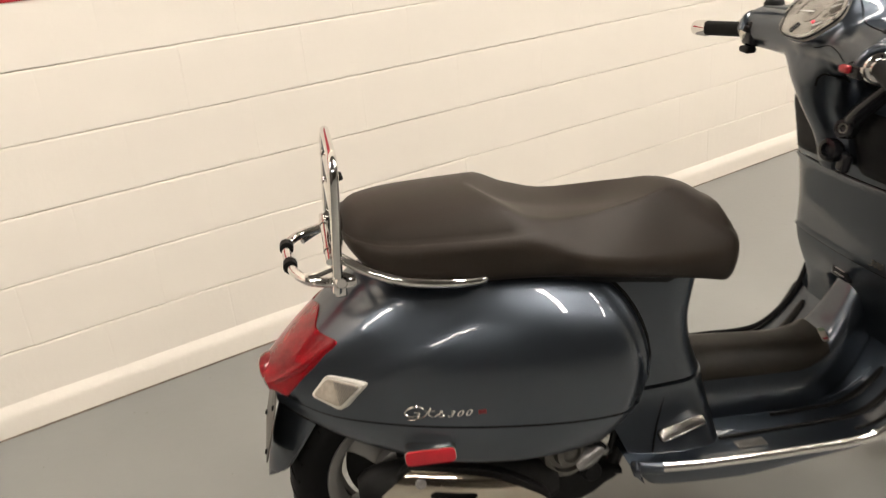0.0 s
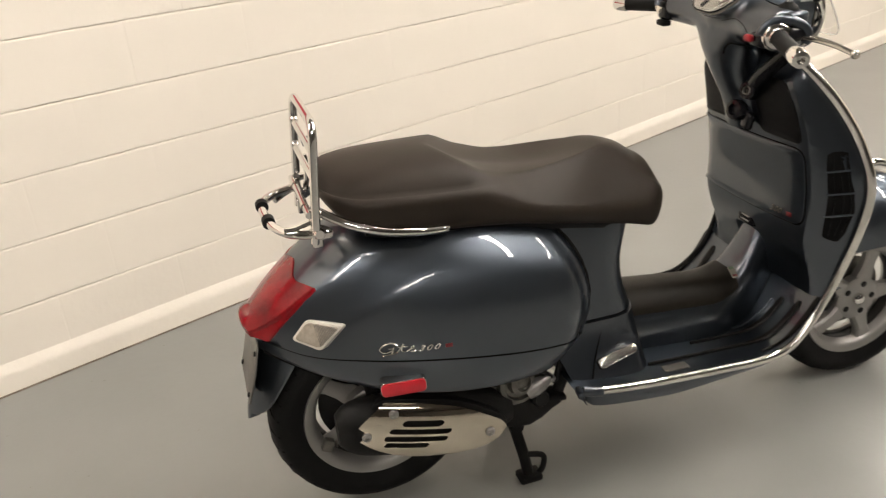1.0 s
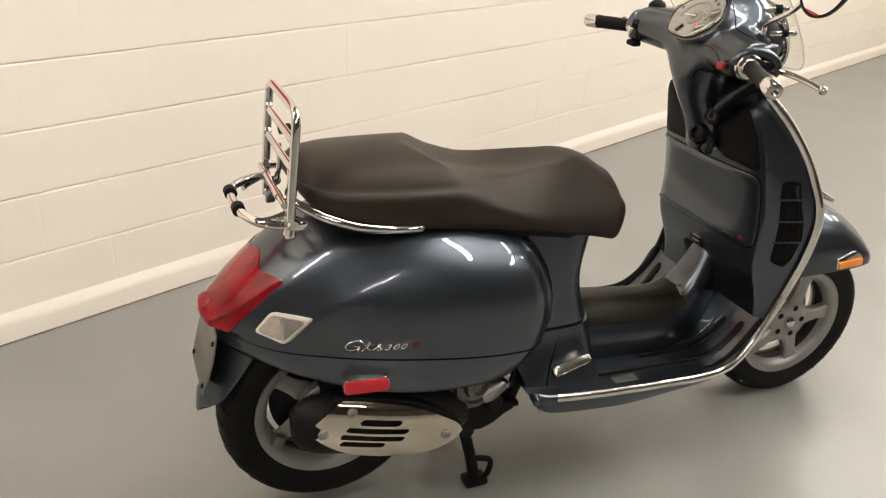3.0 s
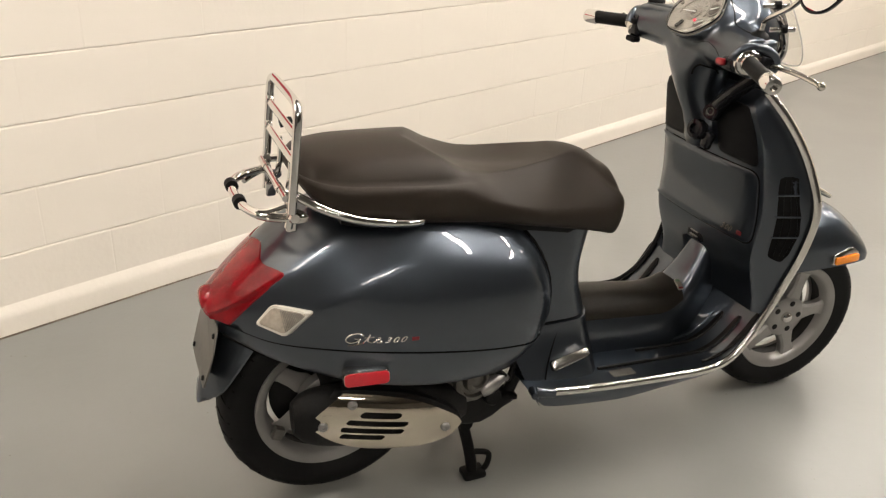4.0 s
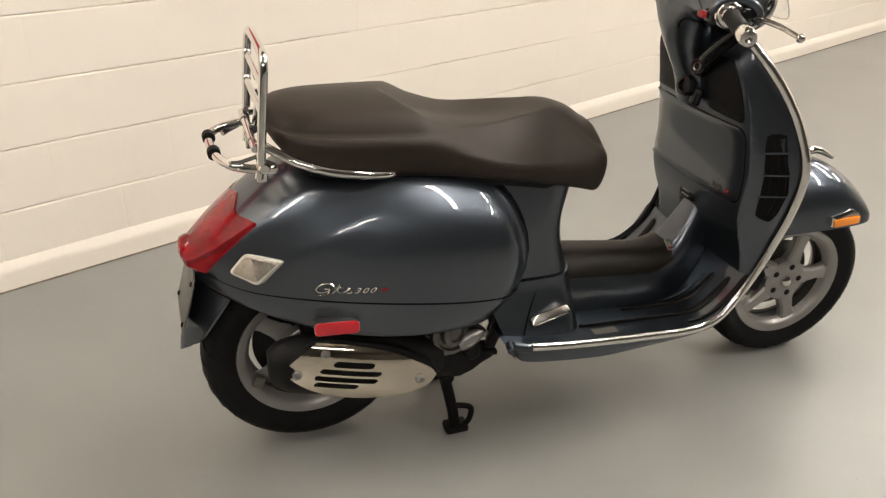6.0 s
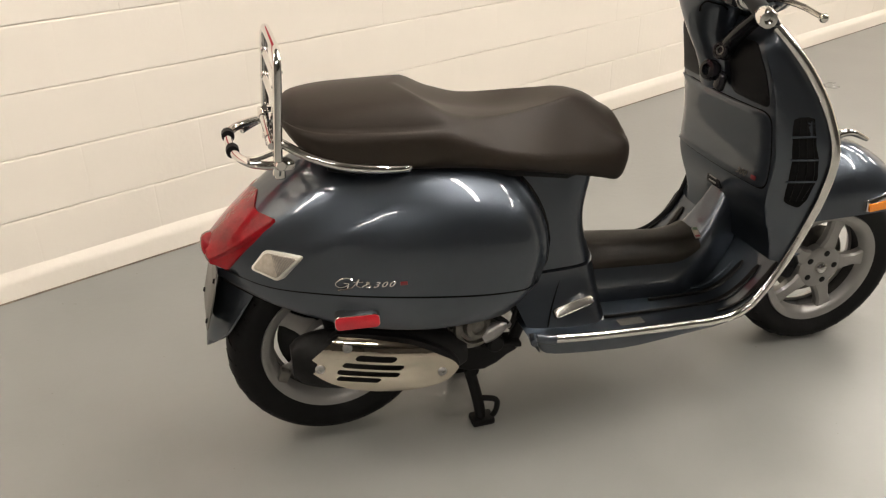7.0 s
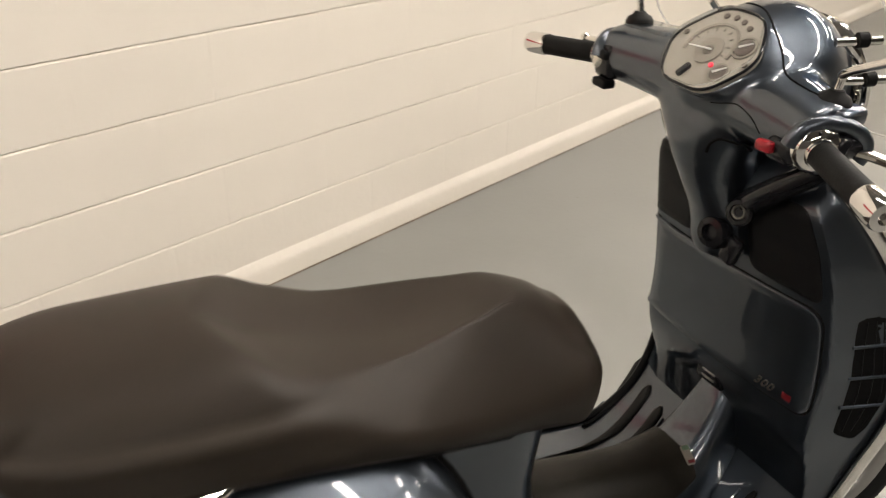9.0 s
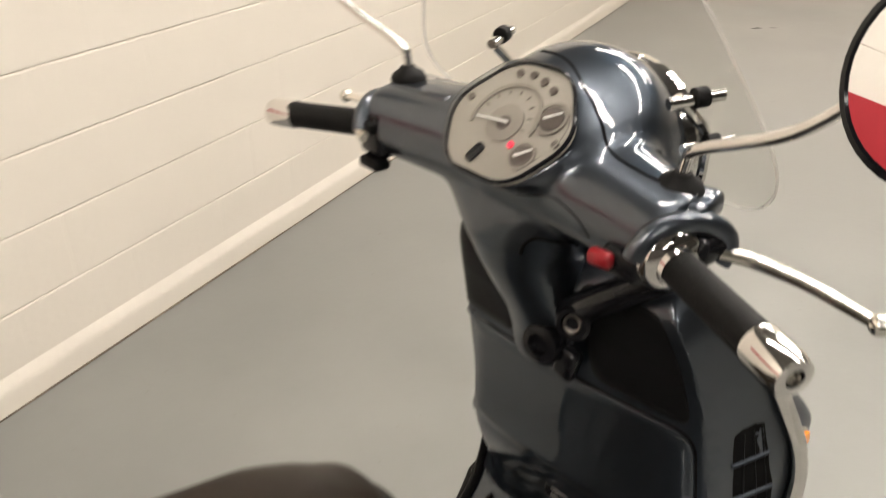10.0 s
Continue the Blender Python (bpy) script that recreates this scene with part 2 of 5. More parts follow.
def rounded(w, h, r, n=5):
    pts = []
    for cx, cy, a0 in ((w / 2 - r, h / 2 - r, 0), (-w / 2 + r, h / 2 - r, 90), (-w / 2 + r, -h / 2 + r, 180), (w / 2 - r, -h / 2 + r, 270)):
        for i in range(n + 1):
            a = radians(a0 + 90 * i / n)
            pts.append((cx + r * math.cos(a), cy + r * math.sin(a)))
    return pts


def rounded_quad(corners, r, n=6):
    """A four-cornered outline with rounded corners."""
    out, C = [], [Vector(c) for c in corners]
    for i in range(len(C)):
        a, b, c = C[i - 1], C[i], C[(i + 1) % len(C)]
        p, q = b + (a - b).normalized() * r, b + (c - b).normalized() * r
        for k in range(n + 1):
            t = k / n
            out.append(tuple((1 - t) ** 2 * p + 2 * t * (1 - t) * b + t * t * q))
        d = (C[(i + 1) % len(C)] - b).normalized()
        e = c + (b - c).normalized() * r
        for k in range(1, 6):
            out.append(tuple(q.lerp(e, k / 6)))
    return out


def table(x, keys):
    """Smooth interpolation in a short table of (x, value)."""
    if x <= keys[0][0]:
        return keys[0][1]
    for i in range(len(keys) - 1):
        (x0, y0), (x1, y1) = keys[i], keys[i + 1]
        if x <= x1:
            ym = keys[i - 1] if i else keys[i]
            yp = keys[i + 2] if i + 2 < len(keys) else keys[i + 1]
            m0 = (y1 - ym[1]) / (x1 - ym[0]) if x1 > ym[0] else 0
            m1 = (yp[1] - y0) / (yp[0] - x0)
            h, t = x1 - x0, (x - x0) / (x1 - x0)
            return (2 * t ** 3 - 3 * t * t + 1) * y0 + (t ** 3 - 2 * t * t + t) * h * m0 + (3 * t * t - 2 * t ** 3) * y1 + (t ** 3 - t * t) * h * m1
    return keys[-1][1]


def frame_at(p, z, x=(1, 0, 0)):
    """A pose at p whose local z is z and whose local x is nearest to x."""
    z = Vector(z).normalized()
    x = Vector(x)
    x = (x - z * x.dot(z)).normalized()
    y = z.cross(x)
    return Matrix(((x.x, y.x, z.x, p[0]), (x.y, y.y, z.y, p[1]), (x.z, y.z, z.z, p[2]), (0, 0, 0, 1)))


def thick(name, grid, mat, parent, depth, label="", closed=False, angle=38, m=None):
    """A sheet of grid points with thickness, its back moved by the vector depth."""
    bm = bmesh.new()
    d = Vector(depth)
    a = [[bm.verts.new(p) for p in row] for row in grid]
    b = [[bm.verts.new(Vector(p) + d) for p in row] for row in grid]
    R, C = len(grid), len(grid[0])
    for i in range(R - 1):
        for j in range(C - 1):
            bm.faces.new((a[i][j], a[i][j + 1], a[i + 1][j + 1], a[i + 1][j]))
            bm.faces.new((b[i][j], b[i + 1][j], b[i + 1][j + 1], b[i][j + 1]))
    for j in range(C - 1):
        bm.faces.new((a[0][j], b[0][j], b[0][j + 1], a[0][j + 1]))
        bm.faces.new((a[R - 1][j], a[R - 1][j + 1], b[R - 1][j + 1], b[R - 1][j]))
    for i in range(R - 1):
        bm.faces.new((a[i][0], a[i + 1][0], b[i + 1][0], b[i][0]))
        bm.faces.new((a[i][C - 1], b[i][C - 1], b[i + 1][C - 1], a[i + 1][C - 1]))
    return part(name, bm, mat, parent, label, angle, m)


def thing(name, label, category, p=(0, 0, 0)):
    ob = new(name)
    ob.location = p
    return tagged(ob, label=label, category=category)


# ---- the room ----
def slab(name, s0, s1, y0, y1, z0, z1, mat, label, parent=None):
    """A plain box in the wall's axes."""
    bm = bmesh.new()
    box(bm, (s1 - s0, y1 - y0, z1 - z0), WALL @ Matrix.Translation(((s0 + s1) / 2, (y0 + y1) / 2, (z0 + z1) / 2)))
    ob = part(name, bm, mat, parent, label, flat=True)
    if parent is None:
        tagged(ob, category=name.split("_")[0], kind="structure")
    return ob


slab("floor", S0 - 0.3, S1 + 0.3, -DEPTH - 0.3, 0.5, -0.12, 0.0, FLOOR, "smooth grey painted concrete floor with a soft sheen")
# unseen ceiling, set dark to cut fill light and deepen reflections
slab("ceiling", S0 - 0.3, S1 + 0.3, -DEPTH - 0.3, 0.5, CEIL, CEIL + 0.12, CEILM, "plain unseen ceiling, dark grey to limit fill light, with fluorescent lights")
BAND0, BAND1 = 1.22, 1.49
wall_main = slab("wall_north", S0 - 0.3, S1 + 0.3, 0.012, 0.3, 0.0, CEIL, CREAM, "cream painted concrete block wall")
# west and south walls are unseen, set dark for contrast in chrome and paint
GREYWALL = material("dark_unseen_wall", (0.06, 0.056, 0.05), rough=0.6, vary=0.05, scale=2, bump=0.001, bump_scale=45)
for nm, a in (("wall_east", (S1, S1 + 0.25, -DEPTH, 0.012)), ("wall_west", (S0 - 0.25, S0, -DEPTH, 0.012)), ("wall_south", (S0 - 0.3, S1 + 0.3, -DEPTH - 0.25, -DEPTH))):
    slab(nm, *a, 0.0, CEIL, CREAM if nm == "wall_east" else GREYWALL, "plain cream painted wall" if nm == "wall_east" else "plain grey painted wall")
slab("baseboard_east", S1 - 0.02, S1, -DEPTH, -0.02, 0.0, 0.07, CREAM, "cream painted base strip along the wall")


def base_strip():
    """A low painted curb with a rounded upper edge along the block wall."""
    bm = bmesh.new()
    prof = [(0.014, 0.0), (-0.016, 0.0), (-0.0158, 0.03), (-0.0155, 0.055), (-0.0145, 0.064), (-0.012, 0.073), (-0.0085, 0.081), (-0.005, 0.089), (-0.002, 0.096), (0.0015, 0.102), (0.014, 0.104)]
    rings = []
    for i in range(47):
        s = S0 + (S1 - S0) * i / 46
        w = 0.0012 * math.sin(s * 3.1) + 0.0008 * math.sin(s * 9.7)
        rings.append([WALL @ Vector((s, y + (w if y < 0 else 0), z + (w if z > 0.05 else 0))) for y, z in prof])
    loft(bm, rings)
    tagged(part("baseboard", bm, CREAM, None, "cream painted base curb along the block wall"), category="baseboard", kind="structure")


base_strip()
slab("trim_joint", S0, S1, -0.0195, -0.0148, 0.0, 0.004, JOINT, "dark brown joint between curb and floor")


# ---- fluorescent lights ----
def ceiling_light(s, y, turn):
    """A long twin-tube fixture under the ceiling, in the wall's axes."""
    light = thing("ceiling_light", "white twin-tube fluorescent fixture under the ceiling", "light", WALL @ Vector((s, y, CEIL)))
    light.rotation_euler = (0, 0, math.atan2(WD.y, WD.x) + turn)
    tagged(light, group="ceiling lights")
    bm = bmesh.new()
    box(bm, (1.5, 0.13, 0.05), Matrix.Translation((0, 0, -0.03)), 0.008)
    part("housing", bm, FIXTURE, light)
    for d in (-0.035, 0.035):
        bm = bmesh.new()
        tube(bm, [(-0.735, d, -0.075), (0.735, d, -0.075)], 0.0115, 12, 1)
        part("tube", bm, TUBELIGHT, light, "glowing fluorescent tube")
    return light


ACROSS = radians(90)
for s, y, turn in ((0.1, -1.6, ACROSS), (0.1, -3.12, ACROSS), (1.5, -2.6, ACROSS), (1.5, -4.12, ACROSS), (3.3, -1.3, ACROSS), (3.3, -2.9, ACROSS), (5.3, -1.3, ACROSS), (5.3, -3.4, ACROSS),
                   (-2.7, -0.95, 0.0), (-4.2, -0.95, 0.0), (-2.9, -4.6, 0.0), (-4.5, -4.6, 0.0)):
    ceiling_light(s, y, turn)

# ---- the scooter: x ahead, y to its left, z up; the rear axle stands over the origin ----
scooter = thing("motor_scooter", "dark metallic blue-grey motor scooter with brown seat on its stand", "scooter")
REAR, FRONT = Vector((0.008, 0, 0.262)), Vector((1.386, 0, 0.238))
AXIS0, AXISD = Vector((0.96, 0, 1.05)), (Vector((1.30, 0, 0.24)) - Vector((0.96, 0, 1.05))).normalized()
STEER = Matrix.Translation(AXIS0) @ Matrix.Rotation(radians(2.2), 4, AXISD) @ Matrix.Translation(-AXIS0)


# wheels
def wheel(name, centre, radius, width, m=None, deep=1.0, first=0.05):
    """A cast five-spoke wheel with a tyre, its axle along y."""
    turn = Matrix.Translation(centre) @ Matrix.Rotation(radians(90), 4, "X")      # local z runs to the right side
    if m is not None:
        turn = m @ turn
    rim_r, h = 0.166, width / 2
    hub = new(name)
    hub.parent = scooter
    tagged(hub, label="silver cast five-spoke wheel with a black road tyre")
    bm = bmesh.new()
    prof = [(rim_r - 0.012, -h * 0.72), (rim_r + 0.006, -h * 0.8), (rim_r + 0.03, -h * 0.97), (radius - 0.028, -h), (radius - 0.012, -h * 0.85), (radius - 0.004, -h * 0.55),
            (radius, -h * 0.2), (radius, h * 0.2), (radius - 0.004, h * 0.55), (radius - 0.012, h * 0.85), (radius - 0.028, h), (rim_r + 0.03, h * 0.97), (rim_r + 0.006, h * 0.8), (rim_r - 0.012, h * 0.72)]
    lathe(bm, prof, turn, 64)
    part("tyre", bm, RUBBER, hub, "black rubber road tyre", 50)
    # tread grooves as thin dark slots laid on the shoulder
    bm = bmesh.new()
    for i in range(34):
        for side in (-1, 1):
            a = 2 * math.pi * (i + (0.5 if side > 0 else 0)) / 34
            p = [(radius - 0.001, side * h * 0.18, a), (radius - 0.0055, side * h * 0.6, a + 0.05), (radius - 0.019, side * h * 0.93, a + 0.09)]
            pts = [turn @ Vector((r * math.cos(t), r * math.sin(t), z)) for r, z, t in p]
            tube(bm, pts, 0.0022, 4, 2)
    part("tread", bm, GAP, hub)
    bm = bmesh.new()
    for s in (-1, 1):
        lathe(bm, [(rim_r - 0.03, s * h * 0.35), (rim_r - 0.022, s * h * 0.66), (rim_r - 0.014, s * h * 0.78), (rim_r + 0.001, s * h * 0.84), (rim_r + 0.004, s * h * 0.72), (rim_r - 0.008, s * h * 0.3)], turn, 64)
    part("rim", bm, WHEELPAINT, hub, "silver painted wheel rim")
    # barrel coloured near-black, so that shade shows between the spokes
    bm = bmesh.new()
    lathe(bm, [(rim_r - 0.02, -h * 0.5), (rim_r - 0.006, -h * 0.5), (rim_r - 0.006, h * 0.45), (rim_r - 0.024, h * 0.34), (rim_r - 0.02, -h * 0.5)], turn, 64)
    part("shaded_rim_barrel", bm, ENGINE, hub, "inner rim barrel, near-black for the shade inside the wheel")
    for i in range(5):
        a = 2 * math.pi * i / 5 + first
        bm = bmesh.new()
        rings = []
        for r, w, z0, z1 in ((0.035, 0.024, h * 0.30, h * 0.66), (0.062, 0.027, h * 0.30, h * 0.66), (0.085, 0.021, h * 0.3, h * 0.66), (0.115, 0.019, h * 0.3, h * 0.62), (0.136, 0.024, h * 0.3, h * 0.6), (0.152, 0.042, h * 0.28, h * 0.6)):
            ring = []
            for y, z in ((-w, z0 - 0.004), (w, z0 - 0.004), (w, z1 - 0.006), (w * 0.7, z1), (-w * 0.7, z1), (-w, z1 - 0.006)):
                ring.append(turn @ Matrix.Rotation(a, 4, "Z") @ Vector((r, y, z * deep)))
            rings.append(ring)
        loft(bm, rings)
        part("spoke", bm, WHEELPAINT, hub)
    bm = bmesh.new()
    lathe(bm, [(0.0, h * 0.2), (0.064, h * 0.2), (0.064, h * 0.62), (0.058, h * 0.69), (0.026, h * 0.7), (0.022, h * 0.67), (0.0, h * 0.67)], turn, 36)
    part("hub", bm, WHEELPAINT, hub)
    bm = bmesh.new()
    lathe(bm, [(0.0, h * 0.66), (0.0165, h * 0.66), (0.0165, h * 0.8), (0.014, h * 0.88), (0.008, h * 0.93), (0.0, h * 0.94)], turn, 22)
    part("axle_cap", bm, CHROME, hub, "chrome hub cap")
    for i in range(5):
        a = 2 * math.pi * i / 5 + first
        bm = bmesh.new()
        lathe(bm, [(0.0, 0), (0.0088, 0), (0.0088, 0.002), (0.007, 0.0025), (0.0, 0.001)], turn @ Matrix.Translation((0.044 * math.cos(a), 0.044 * math.sin(a), h * 0.688)), 12)
        part("bolt", bm, ENGINE, hub)
    bm = bmesh.new()
    far = 0.105 if deep > 0.5 else 0.124
    ring = [(far, -h * 0.3), (far, -h * 0.22), (0.03, -h * 0.22), (0.03, -h * 0.3)]
    lathe(bm, ring + ring[:1], turn, 36)
    part("brake_disc", bm, DULLALLOY if deep > 0.5 else ENGINE, hub)
    return hub


wheel("rear_wheel", REAR, 0.243, 0.128, None, 0.12, radians(1))
wheel("front_wheel", FRONT, 0.238, 0.118, STEER)

# rear bodywork: half widths, tops, seam and lower edge along x
COWL_W = ((-0.235, 0.045), (-0.18, 0.1), (-0.12, 0.14), (-0.06, 0.176), (0.0, 0.207), (0.06, 0.229), (0.12, 0.243), (0.2, 0.251), (0.28, 0.251), (0.36, 0.245), (0.44, 0.231), (0.49, 0.212))
COWL_T = ((-0.235, 0.556), (-0.18, 0.611), (-0.12, 0.663), (-0.06, 0.702), (0.0, 0.728), (0.06, 0.743), (0.12, 0.749), (0.2, 0.751), (0.28, 0.748), (0.36, 0.740), (0.44, 0.727), (0.49, 0.716))
COWL_S = ((-0.235, 0.528), (-0.18, 0.516), (-0.14, 0.504), (-0.1, 0.499), (0.0, 0.499), (0.1, 0.494), (0.2, 0.482), (0.3, 0.467), (0.4, 0.454), (0.49, 0.446))
COWL_B = ((-0.235, 0.508), (-0.19, 0.49), (-0.12, 0.457), (-0.02, 0.430), (0.09, 0.41), (0.22, 0.394), (0.32, 0.389), (0.4, 0.388), (0.49, 0.392))
COWL_END = 0.468
ARCH = ((0.36, 0.375), (0.39, 0.418), (0.465, 0.474), (0.55, 0.484), (0.64, 0.452), (0.7, 0.395), (0.75, 0.33))


def cowl_point(x, f, side, out=0.0):
    """A point of the rear bodywork; f runs 0..1 from the ridge to the seam and 1..2 from the seam to the lower edge."""
    w, t, s, b = table(x, COWL_W), table(x, COWL_T), table(x, COWL_S), table(x, COWL_B)
    if f <= 1:
        a, p = f * math.pi / 2, 2 / 2.8
        y, z = w * math.sin(a) ** p, s + (t - s) * max(math.cos(a), 0.0) ** p
    else:
        k = f - 1
        y, z = w * (1.0 - 0.02 * k - 0.05 * k * k), s + (b - s) * k
    # the bulge of the cowl: a ridge that climbs forwards, with a hollow above it, and the shoulder that runs on from the tail lens
    f0, f1 = 0.758 - 1.45 * x, 0.345 - 1.8 * x
    win = min(1, max(0, (x + 0.15) / 0.1)) * min(1, max(0, (0.30 - x) / 0.22))
    top = min(1, max(0, (x + 0.16) / 0.05)) * min(1, max(0, (0.035 - x) / 0.06))
    out = out + win * (0.0055 * math.exp(-((f - f0) / 0.06) ** 2) - 0.005 * math.exp(-((f - f0 + 0.16) / 0.1) ** 2))
    out = out + top * 0.0035 * math.exp(-((f - f1) / 0.05) ** 2)
    u = max((x + 0.235) / 0.725, 0)
    x2 = x + (table(z, ARCH) - 0.484) * u ** 3
    tuck = 1 - 0.14 * max((u - 0.90) / 0.10, 0) ** 2
    return Vector((x2, side * (y * tuck + out * min(f, 1)), z + out * max(1 - f, 0)))


def cowl_sheet(name, f0, f1, side, x0, x1, out, label, nu=56, nv=18):
    rows = []
    for i in range(nu + 1):
        x = x0 + (x1 - x0) * i / nu
        rows.append([cowl_point(x, f0 + (f1 - f0) * j / nv, side, out) for j in range(nv + 1)])
    # turn the front edge inwards
    edge = rows[-1]
    for ahead, inward in ((0.004, 0.0015), (0.009, 0.005), (0.013, 0.010), (0.017, 0.017), (0.020, 0.026), (0.021, 0.045)):
        rows.append([p + Vector((ahead, -side * inward, 0)) for p in edge])
    for k in range(len(rows)):
        last = rows[k][-1]
        rows[k].append(last + Vector((0, -side * 0.003, -0.001 if f1 <= 1.0 else -0.004)))
        rows[k].append(last + Vector((0, -side * 0.016, 0.0 if f1 <= 1.0 else -0.001)))
    bm = bmesh.new()
    vs = [[bm.verts.new(p) for p in r] for r in rows]
    for i in range(len(vs) - 1):
        for j in range(len(vs[0]) - 1):
            bm.faces.new((vs[i][j], vs[i][j + 1], vs[i + 1][j + 1], vs[i + 1][j]))
    bmesh.ops.remove_doubles(bm, verts=bm.verts, dist=1e-5)
    return part(name, bm, PAINT, scooter, label, 60)


for side in (-1, 1):
    cowl_sheet("side_cowl", 0.0, 0.999, side, -0.235, COWL_END, 0.0, "dark blue-grey metallic side cowl")
    cowl_sheet("lower_skirt", 1.012, 2.0, side, -0.225, COWL_END, 0.001, "dark blue-grey lower body skirt", 56, 8)

# black tube that draws the shaded gap round the cowl's front edge
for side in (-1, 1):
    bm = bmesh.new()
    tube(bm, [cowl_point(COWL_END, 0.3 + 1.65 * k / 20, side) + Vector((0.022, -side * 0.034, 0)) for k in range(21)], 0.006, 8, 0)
    part("cowl_gap_shade", bm, GAP, scooter, "black tube for the shaded gap at the cowl front")

# dark filler body, added behind the seams to keep them shaded
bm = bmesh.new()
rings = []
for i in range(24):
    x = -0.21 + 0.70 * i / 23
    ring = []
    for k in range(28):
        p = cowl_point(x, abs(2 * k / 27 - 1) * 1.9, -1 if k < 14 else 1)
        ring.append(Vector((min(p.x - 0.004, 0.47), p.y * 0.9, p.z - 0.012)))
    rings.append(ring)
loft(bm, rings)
part("inner_filler", bm, GAP, scooter, "black filler body behind the seams", 50)

# post under the seat's nose, and the lower post beside the footboard
POST_F = ((0.25, 0.685), (0.34, 0.668), (0.43, 0.652), (0.5, 0.63), (0.56, 0.626), (0.62, 0.638), (0.7, 0.66))
bm = bmesh.new()
rings = []
for i in range(17):
    z = 0.432 + 0.27 * i / 16
    xf, w = table(z, POST_F), 0.136 - 0.022 * ((z - 0.43) / 0.27) ** 2
    ring = []
    for k in range(33):
        a = math.pi * k / 32 - math.pi / 2
        ring.append(Vector((xf - 0.11 + 0.11 * max(math.cos(a), 0) ** 0.55, w * math.copysign(abs(math.sin(a)) ** 0.75, math.sin(a)), z)))
    ring += [Vector((0.34, w, z)), Vector((0.34, -w, z))]
    rings.append(ring)
loft(bm, rings)
part("seat_post", bm, PAINT, scooter, "dark blue-grey body below the seat nose", 50)
bm = bmesh.new()
rings = []
for i in range(13):
    t = i / 12
    z = 0.427 - 0.15 * t
    xf, w = table(z, POST_F), 0.142 + 0.055 * t ** 1.4
    ring = []
    for k in range(33):
        a = math.pi * k / 32 - math.pi / 2
        ring.append(Vector((xf - 0.12 + 0.12 * max(math.cos(a), 0) ** 0.5, w * math.copysign(abs(math.sin(a)) ** 0.7, math.sin(a)), z)))
    back = 0.40 + 0.06 * t
    ring += [Vector((back, w * 0.98, z)), Vector((back, -w * 0.98, z))]
    rings.append(ring)
loft(bm, rings)
part("lower_post", bm, PAINT, scooter, "dark blue-grey lower body beside the footboard", 50)

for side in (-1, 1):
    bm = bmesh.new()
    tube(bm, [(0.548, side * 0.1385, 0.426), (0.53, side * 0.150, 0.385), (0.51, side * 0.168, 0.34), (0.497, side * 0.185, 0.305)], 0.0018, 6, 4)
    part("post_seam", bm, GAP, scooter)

# tail light: a lens that wraps the tail, a little proud of the bodywork
TAIL_X = ((0.0, -0.119), (0.1, -0.126), (0.2, -0.130), (0.3, -0.124), (0.4, -0.109), (0.47, -0.098), (0.505, -0.1), (0.53, -0.115), (0.6, -0.137), (0.69, -0.162), (0.8, -0.182), (1.0, -0.206))
rows = []
for i in range(23):
    u = i / 22
    row = []
    for k in range(73):
        v = k / 36 - 1
        f = min(abs(v) * 0.985, 1)
        x0 = table(f, TAIL_X)
        x = x0 + (-0.236 - x0) * u
        d = f - (0.475 + 0.3 * u)
        ridge = (0.009 * math.exp(-abs(d) / 0.06) - (0.009 * min(1, max(0, d / 0.12)) * math.exp(-max(d, 0) / 0.3))) * math.sin(math.pi * min(0.12 + u * 0.8, 1))
        p = cowl_point(x, f, 1 if v > 0 else -1, 0.004 + 0.003 * math.sin(math.pi / 2 * u) + ridge)
        p.x -= 0.012 * u * u * (1 - f)
        row.append(p)
    rows.append(row)
tip = rows[-1]
for k, sq in enumerate((0.72, 0.4, 0.1)):
    rows.append([Vector((-0.238 - 0.012 * math.cos(sq * 1.5), p.y * sq, 0.548 + (p.z - 0.548) * sq)) for p in tip])
thick("tail_light", rows, REDLENS, scooter, (0.006, 0, -0.003), "glossy red wrap-round tail light", angle=50)

bm = bmesh.new()
lathe(bm, [(0, -0.02), (0.042, -0.02), (0.042, -0.006), (0.037, 0.006), (0.028, 0.012), (0.014, 0.015), (0, 0.0155)], frame_at((-0.238, 0.0, 0.549), (-1, 0, -0.12), (0, 1, 0)) @ Matrix.Diagonal((0.9, 0.72, 0.9, 1)), 28)
part("tail_boss", bm, REDLENS, scooter, "rounded red end of the tail light", 60)

# rear mudguard and plate
rows = []
for i in range(21):
    t = i / 20
    z = 0.52 - 0.218 * t
    xc = -0.208 - 0.082 * t + 0.014 * t ** 4
    hw = 0.086 - 0.016 * t ** 2
    end = math.sqrt(max(1 - (max(t - 0.74, 0) / 0.262) ** 2, 0.01))
    rows.append([Vector((xc + (0.02 + 0.065 * end) * abs(v) ** 2.2 * (1 - 0.66 * t), hw * (0.5 + 0.5 * end) * v, z + 0.03 * t ** 3 * abs(v) ** 2.5)) for v in [k / 9 - 1 for k in range(19)]])
thick("rear_mudguard", rows, PAINT, scooter, (0.006, 0, 0), "dark blue-grey rear mudguard")
bm = bmesh.new()
m = frame_at((-0.248, 0.0, 0.45), (-1, 0, 0.3), (0, 1, 0))
outline_plate(bm, rounded_quad([(0.09, 0.066), (-0.09, 0.066), (-0.1, -0.02), (-0.08, -0.072), (0.08, -0.072), (0.1, -0.02)], 0.01), m, 0.003, 0.001)
part("number_plate", bm, PLATE, scooter, "blank dark grey plate on the rear mudguard")
